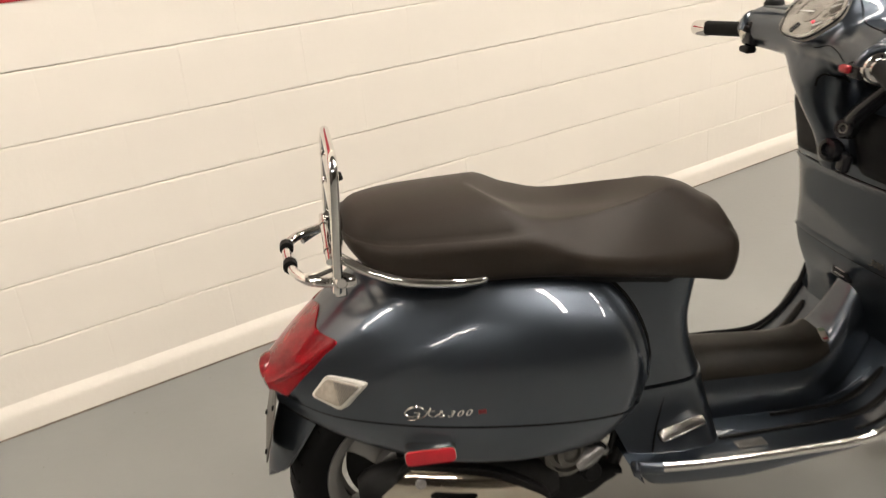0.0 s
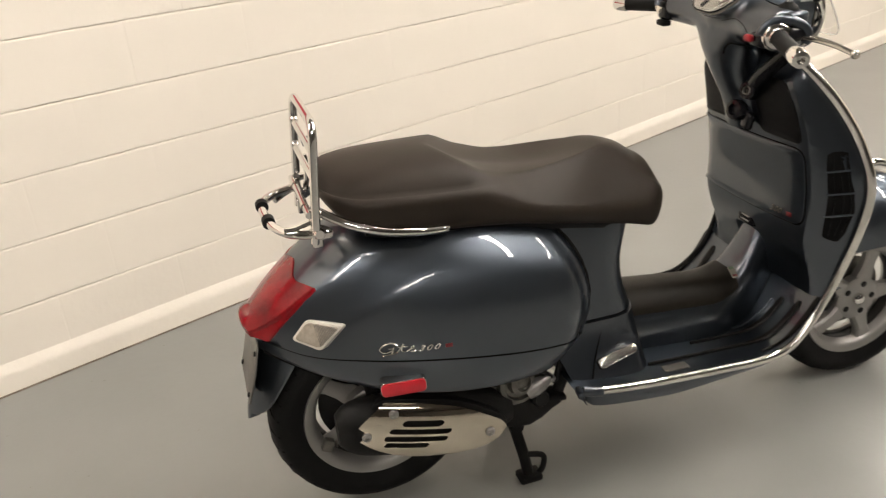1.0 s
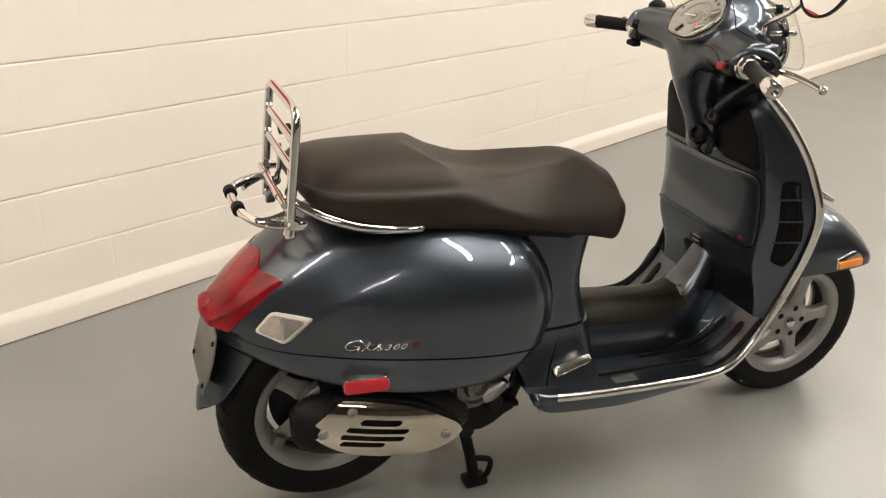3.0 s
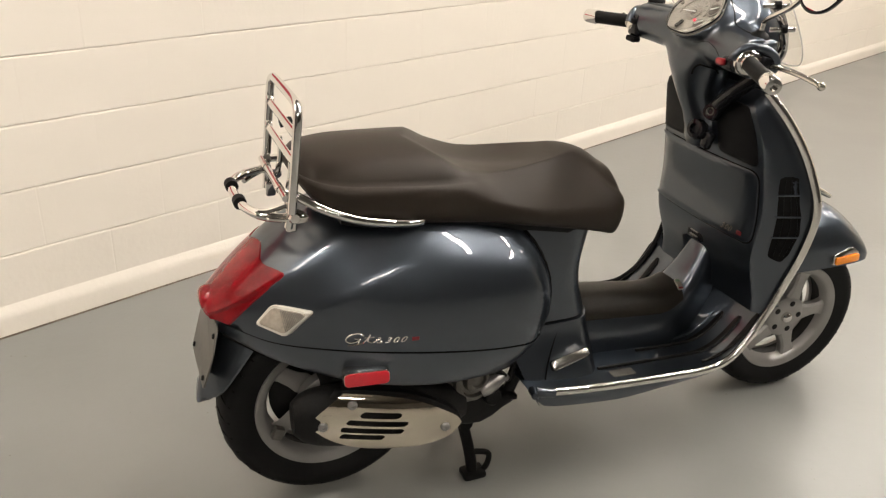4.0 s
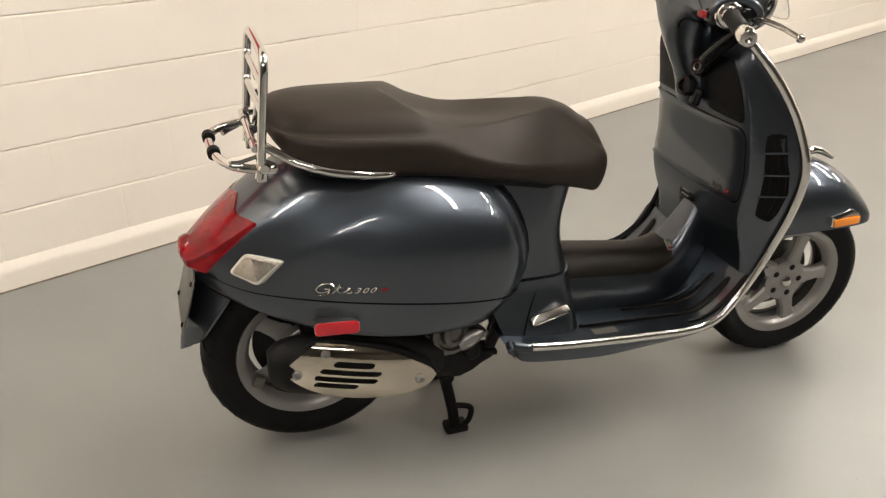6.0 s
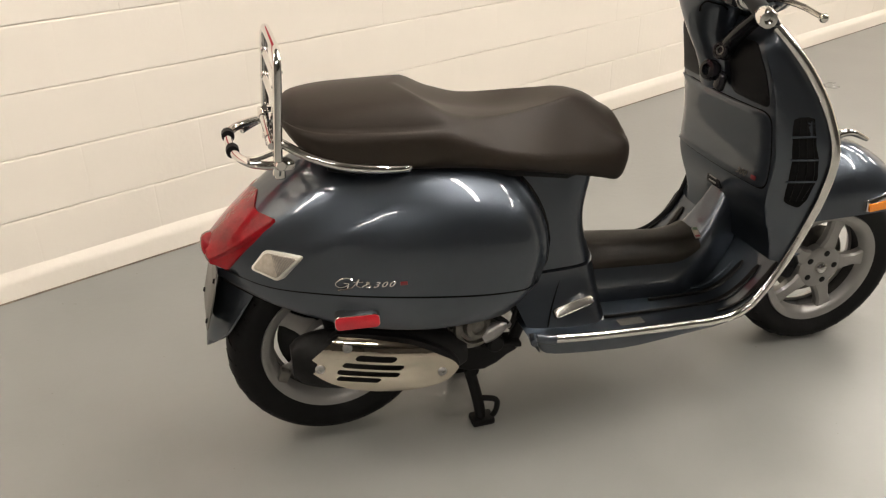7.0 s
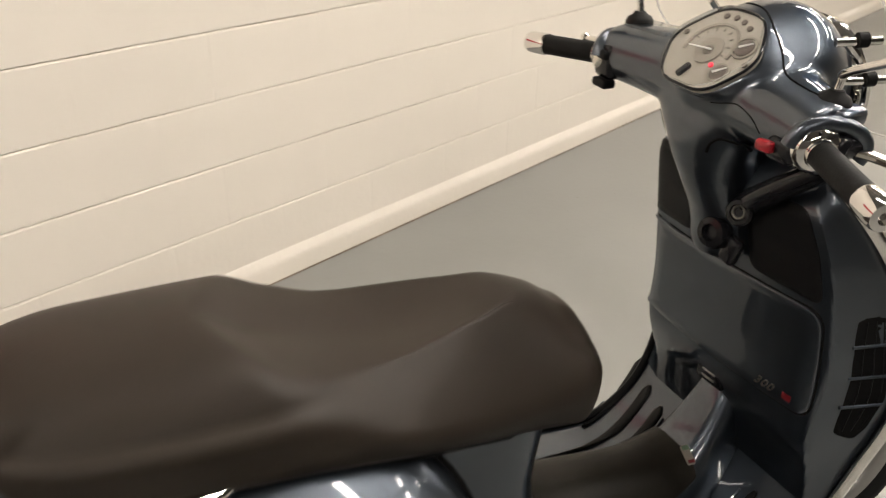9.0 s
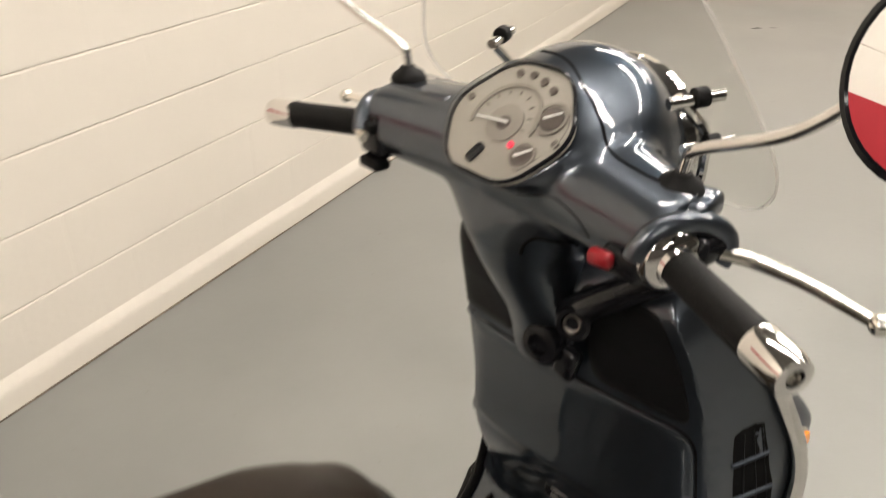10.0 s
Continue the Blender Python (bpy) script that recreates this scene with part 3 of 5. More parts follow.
for a, b in ((-0.07, 0.05), (0.07, 0.05), (-0.07, -0.05), (0.07, -0.05)):
    bm = bmesh.new()
    lathe(bm, [(0.006, 0), (0.006, 0.002), (0.004, 0.004), (0, 0.004)], m @ Matrix.Translation((a, b, 0)), 10)
    part("rivet", bm, BLACK, scooter)


# rear turn signals, side reflectors and the model script, laid on the bodywork
def on_cowl(x, f, side, out=0.002):
    p = cowl_point(x, f, side, out)
    tx, tf = cowl_point(x + 0.01, f, side, out) - p, cowl_point(x, f + 0.02, side, out) - p
    n = tx.cross(tf)
    if n.y * side < 0:
        n = -n
    return p, n.normalized(), tx.normalized()


for side in (-1, 1):
    n = Vector((-0.633, side * 0.729, 0.262))
    m = frame_at(Vector((-0.0995, side * 0.1455, 0.561)) + n * 0.0145, n, (1, 0, 0))
    sk = 1 if side < 0 else -1
    shape = [(a, b * sk) for a, b in rounded_quad([(-0.022, 0.030), (-0.066, -0.0095), (0.001, -0.039), (0.067, 0.0105)], 0.012)]
    bm = bmesh.new()
    outline_plate(bm, shape, m, 0.03, 0.004)
    sig = part("turn_signal", bm, SIGNALFRAME, scooter, "clear ribbed rear turn signal in a pale frame")
    bm = bmesh.new()
    outline_plate(bm, [(a * 0.84, b * 0.79) for a, b in shape], m @ Matrix.Translation((0, 0, 0.0035)), 0.01, 0.002)
    part("lens", bm, CLEARLENS, sig, "ribbed clear lens")
    bm = bmesh.new()
    lathe(bm, [(0, 0), (0.018, 0), (0.018, 0.0006), (0.016, 0.0012), (0.006, 0.0022), (0, 0.0022)], m @ Matrix.Translation((-0.008, -0.002 * sk, 0.0034)) @ Matrix.Diagonal((1.2, 1, 1, 1)), 24)
    part("lens_bowl", bm, CLEARLENS, sig, "pale round bulb bowl behind the lens")
    for k in range(13):
        bm = bmesh.new()
        a = 0.004 + 0.0037 * k
        low, high = -0.027 + 0.036 * max(0.0, a - 0.002) / 0.055, 0.0225 - 0.011 * max(0.0, a + 0.012) / 0.055
        tube(bm, [m @ Vector((a + 0.003, sk * low, 0.0044)), m @ Vector((a - 0.004, sk * high, 0.0044))], 0.001, 6, 1)
        part("lens_rib", bm, DIALGREY, sig)
    # red side reflector on its little bracket
    c = Vector((0.0395, side * 0.244, 0.4475))
    bm = bmesh.new()
    m = frame_at(c, (-0.15, side, 0.05), (1, 0, 0.02))
    outline_plate(bm, rounded(0.095, 0.032, 0.010), m, 0.03, 0.002)
    rf = part("side_reflector", bm, SATIN, scooter, "red side reflector in a chrome frame")
    bm = bmesh.new()
    outline_plate(bm, rounded(0.0915, 0.0285, 0.009), m @ Matrix.Translation((0, 0, 0.0025)), 0.006, 0.001)
    part("red_lens", bm, REFLECTOR, rf, "bright red reflector")

# model script: slanted letters and a small red bar
def letters(text, size, depth, shear, space):
    """Slanted letters as a bmesh, lying in the local x, y plane."""
    cu = bpy.data.curves.new("script", "FONT")
    cu.body, cu.size, cu.shear, cu.space_character = text, size, shear, space
    cu.extrude, cu.bevel_depth, cu.resolution_u = depth, 0.0003, 2
    tmp = bpy.data.objects.new("script", cu)
    me = bpy.data.meshes.new_from_object(tmp)
    bpy.data.objects.remove(tmp)
    bm = bmesh.new()
    bm.from_mesh(me)
    bpy.data.meshes.remove(me)
    return bm


def script(text, size, p, n, along, mat, depth=0.0012, shear=0.35, space=1.0):
    bm = letters(text, size, depth, shear, space)
    bmesh.ops.transform(bm, matrix=frame_at(p, n, along), verts=bm.verts)
    return part("lettering", bm, mat, scooter, "chrome model lettering", 30)


def on_badge(a, b, h):
    """A point of the script badge: a along the cowl, b upwards, h out of the paint."""
    x, z = 0.002 + 1.24 * a, 0.519 + 0.9 * b
    lo, hi = 0.4, 1.0
    for _ in range(24):
        mid = (lo + hi) / 2
        lo, hi = (mid, hi) if cowl_point(x, mid, -1).z > z else (lo, mid)
    p, n, along = on_cowl(x, lo, -1, 0.0)
    return p + n * h


def badge_stroke(pts, r=0.0015):
    bm = bmesh.new()
    tube(bm, [on_badge(p.x, p.y * 0.9, 0.0012) for p in curve_points([(a, b, 0) for a, b in pts], 6)], r, 6, 0)
    return part("badge_stroke", bm, CHROME, scooter, "chrome script badge stroke")


badge_stroke([(0.030, 0.022), (0.022, 0.028), (0.010, 0.022), (0.003, 0.010), (0.008, 0.001), (0.018, 0.004), (0.024, 0.012), (0.016, 0.013)])
badge_stroke([(0.024, 0.012), (0.020, -0.002), (0.006, -0.007), (0.028, 0.001), (0.040, 0.026), (0.036, 0.008), (0.042, 0.002)])
badge_stroke([(0.031, 0.016), (0.046, 0.017)], 0.001)
badge_stroke([(0.044, 0.003), (0.056, 0.014), (0.052, 0.016), (0.058, 0.004), (0.050, 0.002)])


def badge_number():
    bm = letters("300", 0.0195, 0.001, 0.45, 1.25)
    for v in bm.verts:
        v.co = on_badge(0.061 + v.co.x, v.co.y * 1.05 + 0.001, 0.001 + v.co.z)
    part("lettering", bm, CHROME, scooter, "chrome model lettering", 30)
    bm = bmesh.new()
    box(bm, (0.012, 0.009, 0.002), Matrix.Identity(4), 0.0006)
    for v in bm.verts:
        v.co = on_badge(0.112 + v.co.x, 0.006 + v.co.y, 0.001 + v.co.z)
    part("badge_bar", bm, BADGERED, scooter, "small red badge beside the lettering")


badge_number()

# seat
SEAT_W = ((-0.055, 0.072), (-0.047, 0.1), (-0.035, 0.119), (-0.015, 0.137), (0.02, 0.151), (0.06, 0.158), (0.2, 0.165), (0.33, 0.166), (0.45, 0.157), (0.58, 0.135), (0.66, 0.121), (0.70, 0.113), (0.725, 0.105), (0.745, 0.096), (0.755, 0.09), (0.762, 0.084))
SEAT_T = ((-0.055, 0.845), (-0.048, 0.854), (-0.035, 0.862), (-0.015, 0.868), (0.05, 0.874), (0.13, 0.875), (0.2, 0.874), (0.219, 0.872), (0.229, 0.866), (0.285, 0.832), (0.36, 0.812), (0.44, 0.806), (0.53, 0.812), (0.59, 0.819), (0.635, 0.806), (0.685, 0.779), (0.725, 0.763), (0.739, 0.753), (0.752, 0.742), (0.762, 0.731))
SEAT_M = ((-0.055, 0.832), (-0.035, 0.815), (-0.01, 0.803), (0.03, 0.794), (0.1, 0.787), (0.3, 0.76), (0.5, 0.715), (0.65, 0.69), (0.74, 0.684), (0.762, 0.683))
SEAT_B = ((-0.055, 0.822), (-0.04, 0.804), (-0.02, 0.782), (0.0, 0.766), (0.025, 0.755), (0.1, 0.742), (0.3, 0.716), (0.45, 0.69), (0.6, 0.652), (0.66, 0.634), (0.69, 0.627), (0.71, 0.628), (0.73, 0.635), (0.745, 0.645), (0.755, 0.655), (0.762, 0.665))
# share of the width that the flat top takes, and how far its edge lies below the middle
SEAT_K = ((-0.055, 0.55), (-0.03, 0.75), (0.1, 0.84), (0.2, 0.84), (0.26, 0.75), (0.34, 0.62), (0.44, 0.53), (0.53, 0.42), (0.59, 0.33), (0.64, 0.36), (0.7, 0.5), (0.772, 0.6))
SEAT_E = ((-0.055, 0.01), (0.0, 0.02), (0.1, 0.028), (0.2, 0.03), (0.25, 0.022), (0.29, 0.011), (0.36, 0.005), (0.46, -0.002), (0.56, 0.002), (0.64, 0.010), (0.7, 0.014), (0.772, 0.012))
SEAT_R = ((-0.055, 0.03), (0.1, 0.04), (0.2, 0.036), (0.3, 0.014), (0.45, 0.009), (0.58, 0.012), (0.66, 0.03), (0.772, 0.03))


def seat_half(x):
    """Half a section of the saddle: (y, z) from the middle of the top to the lower edge."""
    w, t, mid, b, k, e, r = (table(x, q) for q in (SEAT_W, SEAT_T, SEAT_M, SEAT_B, SEAT_K, SEAT_E, SEAT_R))
    edge = Vector((w * k, t - e))
    out = []
    scoop = 0.010 * math.exp(-((x - 0.42) / 0.11) ** 2)
    d = edge.x - min(r, edge.x * 0.8)
    for i in range(8):
        y = d * i / 7
        out.append((y, t - e * (y / max(edge.x, 1e-6)) ** 2 - scoop * math.exp(-(y / 0.06) ** 2)))
    p0 = Vector(out[-1])
    side = Vector((w, mid))
    p2 = edge.lerp(side, min(r / max((side - edge).length, 1e-6), 0.45))
    for i in range(1, 6):
        q = i / 6
        out.append(tuple((1 - q) ** 2 * p0 + 2 * q * (1 - q) * edge + q * q * p2))
    c = (p2 + side) / 2 + Vector((0.012, 0.014)) * min(1.0, w / 0.12) * table(x, ((0.2, 1.0), (0.3, 0.5), (0.5, 0.35), (0.6, 0.6), (0.7, 1.0)))
    for i in range(0, 9):
        q = i / 8
        out.append(tuple((1 - q) ** 2 * p2 + 2 * q * (1 - q) * c + q * q * side))
    for y, z in ((w * 1.0, mid * 0.7 + b * 0.3), (w * 0.985, mid * 0.35 + b * 0.65), (w * 0.955, b + 0.006), (w * 0.93, b), (w * 0.6, b)):
        out.append((y, z))
    return out


def seat():
    bm = bmesh.new()
    rings = []
    xs = [-0.055, -0.052, -0.047, -0.04, -0.03, -0.018, 0.0] + [0.02 + 0.0115 * i for i in range(60)] + [0.708, 0.72, 0.73, 0.739, 0.747, 0.753, 0.757, 0.76, 0.762]
    for x in xs:
        half = seat_half(x)
        n = x - 0.04 * max(0.0, (x - 0.64) / 0.122) ** 1.5
        # the step between pillion and rider runs forwards down the flanks
        lean = 0.075 * math.exp(-((x - 0.26) / 0.13) ** 2)
        rings.append([Vector((n + lean * ((y / 0.15) ** 1.3 - 0.4), y, z)) for y, z in half] + [Vector((n + lean * ((y / 0.15) ** 1.3 - 0.4), -y, z)) for y, z in reversed(half[1:])])
    # a rounded nose closes the front
    last = rings[-1]
    mid = sum(last, Vector()) / len(last)
    for k, ahead in ((0.89, 0.004), (0.76, 0.0078), (0.61, 0.0112), (0.44, 0.014), (0.25, 0.0162), (0.04, 0.0172)):
        rings.append([mid + (p - mid) * k + Vector((ahead, 0, 0)) for p in last])
    loft(bm, rings)
    saddle = part("seat", bm, SEATVINYL, scooter, "brown vinyl two-person saddle", 75)
    # stitched seams along the rider's edges
    for side in (-1, 1):
        line = []
        for i in range(34):
            x = 0.36 + 0.235 * i / 33
            y, z = seat_half(x)[10]
            lean = 0.075 * math.exp(-((x - 0.26) / 0.13) ** 2)
            line.append(Vector((x + lean * ((y / 0.15) ** 1.3 - 0.4), side * y, z)))
        bm = bmesh.new()
        tube(bm, line, 0.0006, 6, 0)
        part("seat_seam", bm, SEATVINYL, saddle, "fine stitched seam")
    return saddle


seat()
# dark base under the seat
bm = bmesh.new()
rings = []
for i in range(24):
    x = 0.02 + 0.57 * i / 23
    w, b = table(x, SEAT_W) * 0.9, table(x, SEAT_B)
    rings.append([Vector((x, -w, b + 0.012)), Vector((x, w, b + 0.012)), Vector((x, w * 0.96, b - 0.014)), Vector((x, -w * 0.96, b - 0.014))])
loft(bm, rings)
part("seat_base", bm, BLACK, scooter, "black plastic seat base")

# chrome grab rail and folding rack
for side in (-1, 1):
    bm = bmesh.new()
    tube(bm, [(-0.075, side * 0.10, 0.81), (-0.05, side * 0.128, 0.80), (-0.01, side * 0.152, 0.782), (0.05, side * 0.166, 0.762), (0.12, side * 0.166, 0.748), (0.17, side * 0.156, 0.739), (0.185, side * 0.148, 0.740)], 0.009, 12, 6)
    part("grab_rail", bm, CHROME, scooter, "chrome passenger grab rail")
    bm = bmesh.new()
    box(bm, (0.022, 0.014, 0.034), Matrix.Translation((-0.072, side * 0.1, 0.742)), 0.005, 3)
    part("rail_bracket", bm, CHROME, scooter)

rack = new("folding_rack")
rack.parent = scooter
tagged(rack, label="chrome folding luggage rack, turned upright behind the seat")
TILT = Matrix.Translation((-0.075, 0, 0.775)) @ Matrix.Rotation(radians(5.5), 4, "Y")
bm = bmesh.new()
tube(bm, [TILT @ Vector(p) for p in ((0, -0.125, 0.0), (0, -0.125, 0.06), (0, -0.125, 0.15), (0, -0.123, 0.19), (0, -0.108, 0.207), (0, -0.07, 0.211), (0, 0.07, 0.211), (0, 0.108, 0.207), (0, 0.123, 0.19), (0, 0.125, 0.15), (0, 0.125, 0.06), (0, 0.125, 0.0))], 0.009, 12, 5)
part("rack_frame", bm, CHROME, rack)
bm = bmesh.new()
tube(bm, [TILT @ Vector((-0.012, y, 0.028)) for y in (-0.12, 0, 0.12)], 0.007, 10, 3)
part("hinge_rod", bm, CHROME, rack)
for y in (-0.06, 0.075):
    bm = bmesh.new()
    tube(bm, [TILT @ Vector((-0.012, y - 0.012, 0.028)), TILT @ Vector((-0.012, y + 0.012, 0.028))], 0.0085, 12, 1)
    part("hinge_sleeve", bm, SATIN, rack)
for side in (-1, 1):
    bm = bmesh.new()
    outline_plate(bm, rounded_quad([(-0.02, 0.012), (-0.014, -0.014), (0.018, -0.012), (0.02, 0.004), (0.0, 0.016)], 0.006), frame_at((-0.062, side * 0.124, 0.765), (0, side, 0.1), (1, 0, 0)), 0.005, 0.001)
    part("hinge_plate", bm, CHROME, rack)
    bm = bmesh.new()
    lathe(bm, [(0, 0), (0.009, 0), (0.009, 0.004), (0.006, 0.006), (0, 0.006)], frame_at((-0.052, side * 0.125, 0.764), (0, side, 0.1)), 6)
    part("plate_bolt", bm, CHROME, rack)
for zz in (0.152, 0.098):
    bm = bmesh.new()
    sweep(bm, [TILT @ Vector((0, -0.124 + 0.248 * k / 8, zz)) for k in range(9)], lambda t: [(0.0105 * math.cos(a), 0.0062 * math.sin(a)) for a in [2 * math.pi * k / 14 for k in range(14)]])
    bmesh.ops.create_uvsphere(bm, u_segments=12, v_segments=8, radius=0.0095, matrix=TILT @ Matrix.Translation((-0.001, 0.119, zz + 0.006)))
    part("rack_slat", bm, CHROME, rack)
for y in (-0.05, 0.05):
    bm = bmesh.new()
    tube(bm, [TILT @ Vector((0.008, y, 0.02)), TILT @ Vector((0.012, y, 0.06)), TILT @ Vector((0.008, y, 0.1))], 0.006, 8, 3)
    part("rack_brace", bm, CHROME, rack)
bm = bmesh.new()
lathe(bm, [(0, 0), (0.009, 0), (0.009, 0.022), (0.007, 0.026), (0, 0.026)], frame_at(TILT @ Vector((0.0, 0.02, 0.135)), (1, 0, 0.2)), 14)
part("rubber_stop", bm, RUBBER, rack)
for side in (-1, 1):
    # gusset between the hoop and the upright
    bm = bmesh.new()
    zz = 0.764 if side < 0 else 0.786
    outline_plate(bm, rounded_quad([(-0.072, 0.008), (-0.072, -0.030), (-0.116, -0.012), (-0.124, 0.004)], 0.004), Matrix(((1, 0, 0, 0), (0, -side, 0, side * 0.1), (0, 0, 1, zz), (0, 0, 0, 1))), 0.004, 0.001)
    part("gusset", bm, CHROME, rack)
bm = bmesh.new()
HOOP = [(-0.07, -0.108, 0.757), (-0.1, -0.104, 0.76), (-0.13, -0.085, 0.762), (-0.152, -0.045, 0.766), (-0.16, 0.0, 0.77), (-0.161, 0.045, 0.776), (-0.15, 0.075, 0.78), (-0.12, 0.095, 0.784), (-0.07, 0.108, 0.787)]
tube(bm, HOOP, 0.0092, 12, 6)
part("rack_hoop", bm, CHROME, rack)
for y, z, x in ((-0.022, 0.768, -0.157), (0.05, 0.777, -0.161)):
    bm = bmesh.new()
    tube(bm, [(x, y - 0.011, z), (x, y + 0.011, z)], 0.0135, 12, 2)
    part("rubber_sleeve", bm, RUBBER, rack)
for side in (-1, 1):
    bm = bmesh.new()
    tube(bm, [(-0.075, side * 0.116, 0.80), (-0.076, side * 0.114, 0.765), (-0.079, side * 0.11, 0.74)], 0.0085, 10, 4, ends=0.0085)
    part("rack_bracket", bm, CHROME, rack)
    bm = bmesh.new()
    tube(bm, [(-0.07, side * 0.108, 0.79), (-0.11, side * 0.1, 0.775), (-0.13, side * 0.085, 0.77)], 0.006, 8, 4)
    part("hoop_brace", bm, CHROME, rack)
    bm = bmesh.new()
    lathe(bm, [(0, 0), (0.012, 0), (0.012, 0.01), (0.009, 0.014), (0, 0.014)], frame_at((-0.07, side * 0.118, 0.765), (0, side, 0)), 14)
    part("pivot_bolt", bm, CHROME, rack)

# muffler, heat shield, engine and stand
bm = bmesh.new()
rings = []
for i in range(25):
    t = i / 24
    x = -0.098 + 0.40 * t
    k = table(t, ((0.0, 0.5), (0.04, 0.72), (0.12, 0.9), (0.3, 1.0), (0.6, 1.0), (0.85, 0.85), (1.0, 0.4)))
    zc = 0.318 - 0.055 * t
    rings.append([Vector((x, -0.155 + 0.05 * k * math.cos(a), zc + 0.077 * k * math.sin(a))) for a in [2 * math.pi * j / 24 for j in range(24)]])
loft(bm, rings)
part("muffler", bm, ENGINE, scooter, "matt black exhaust muffler", 50)


def shield_outline(k=1.0):
    line = curve_points([(-0.168, -0.002, 0), (-0.146, 0.031, 0), (-0.113, 0.064, 0), (-0.098, 0.068, 0), (-0.03, 0.068, 0), (0.06, 0.058, 0), (0.14, 0.027, 0), (0.165, 0.008, 0), (0.166, -0.006, 0), (0.14, -0.034, 0), (0.072, -0.058, 0),
                         (-0.017, -0.066, 0), (-0.096, -0.052, 0), (-0.153, -0.025, 0)], 4, True)
    return [(p.x * k, p.y * k) for p in line]


def heat_shield():
    """A domed chrome plate with four slots cut through."""
    m = frame_at((0.098, -0.213, 0.301), (-0.1, -1, 0.06), (1, -0.1, -0.165))
    bm = bmesh.new()
    nx, ny = 120, 84
    slots = [(-0.024, 0.027, 0.042), (-0.028, 0.0075, 0.064), (-0.037, -0.011, 0.066), (-0.056, -0.028, 0.045)]
    outline = shield_outline()

    def inside(x, y):
        hit = False
        for i in range(len(outline)):
            (x0, y0), (x1, y1) = outline[i], outline[i - 1]
            if (y0 > y) != (y1 > y) and x < (x1 - x0) * (y - y0) / (y1 - y0) + x0:
                hit = not hit
        return hit

    def dome(x, y):
        return 0.018 - 0.019 * (x / 0.17) ** 2 - 0.011 * (y / 0.07) ** 2 - 0.010 * (y / 0.07) ** 6 + 0.0015 * math.sin(14 * x + 25 * y)

    verts = {}
    for i in range(nx):
        for j in range(ny):
            x0, y0 = -0.172 + 0.344 * i / nx, -0.078 + 0.156 * j / ny
            x, y = x0 + 0.172 / nx, y0 + 0.078 / ny
            if not inside(x, y):
                continue
            if any(math.hypot(y - sy, max(abs(x - sx - (y - sy) * 0.4) - sl + 0.005, 0)) < 0.006 for sx, sy, sl in slots):
                continue
            q = []
            for a, b in ((i, j), (i + 1, j), (i + 1, j + 1), (i, j + 1)):
                if (a, b) not in verts:
                    px, py = -0.172 + 0.344 * a / nx, -0.078 + 0.156 * b / ny
                    verts[a, b] = bm.verts.new((px, py, dome(px, py)))
                q.append(verts[a, b])
            bm.faces.new(q)
    # draw the ragged border onto the true outline
    border = {v for e in bm.edges if len(e.link_faces) == 1 for v in e.verts}
    for v in border:
        best, dist = None, 0.009
        for i in range(len(outline)):
            a, b = Vector(outline[i]), Vector(outline[i - 1])
            t = min(max((v.co.xy - a).dot(b - a) / (b - a).length_squared, 0), 1)
            q = a + (b - a) * t
            if (q - v.co.xy).length < dist:
                best, dist = q, (q - v.co.xy).length
        if best is not None:
            v.co = (best.x, best.y, dome(best.x, best.y))
    for _ in range(5):
        bmesh.ops.smooth_vert(bm, verts=list(border), factor=0.3, use_axis_x=True, use_axis_y=True, use_axis_z=True)
    bmesh.ops.solidify(bm, geom=list(bm.faces), thickness=0.003)
    sh = part("heat_shield", bm, SHIELDCHROME, scooter, "polished heat shield with four slots", 50, m)
    bm = bmesh.new()
    outline_plate(bm, shield_outline(1.03), m @ Matrix.Translation((0, 0, -0.014)), 0.02, 0.006)
    part("shield_backing", bm, ENGINE, sh, "black muffler face behind the slots")
    for x, y in ((-0.142, -0.008), (-0.088, 0.048), (0.128, -0.004)):
        bm = bmesh.new()
        lathe(bm, [(0.0, 0), (0.0105, 0), (0.0105, 0.004), (0.008, 0.006), (0.0045, 0.006), (0.0045, 0.002), (0.0, 0.002)], m @ Matrix.Translation((x, y, dome(x, y))), 16)
        part("screw", bm, ALLOY, sh)


heat_shield()
# engine: crankcase, cylinder, swing arm, fan cover
bm = bmesh.new()
box(bm, (0.34, 0.2, 0.15), Matrix.Translation((0.16, 0.02, 0.30)), 0.04, 4)
part("crankcase", bm, ENGINE, scooter, "dark cast engine case", 50)
bm = bmesh.new()
rings = []
for y, k in ((0.078, 0.94), (0.086, 1.0), (0.14, 1.0), (0.152, 0.94), (0.156, 0.8)):
    rings.append([Vector((0.16 + (a - 0.16) * k, y, 0.29 + (b - 0.29) * k)) for a, b in rounded_quad([(0.36, 0.40), (0.36, 0.22), (-0.02, 0.19), (-0.08, 0.25), (-0.06, 0.36)], 0.04)])
loft(bm, rings)
part("belt_case", bm, ENGINE, scooter, "black cast belt drive case", 40)
bm = bmesh.new()
rings = []
for x, y, top, low in ((-0.02, -0.08, 0.30, 0.222), (0.12, -0.092, 0.312, 0.228), (0.25, -0.105, 0.292, 0.205), (0.32, -0.115, 0.27, 0.184), (0.355, -0.118, 0.262, 0.184), (0.385, -0.12, 0.258, 0.197), (0.41, -0.121, 0.255, 0.216), (0.43, -0.122, 0.253, 0.226), (0.446, -0.122, 0.25, 0.238)):
    rings.append([Vector((x, y + a, (top + low) / 2 + b)) for a, b in rounded(0.056, top - low, 0.012, 4)])
loft(bm, rings)
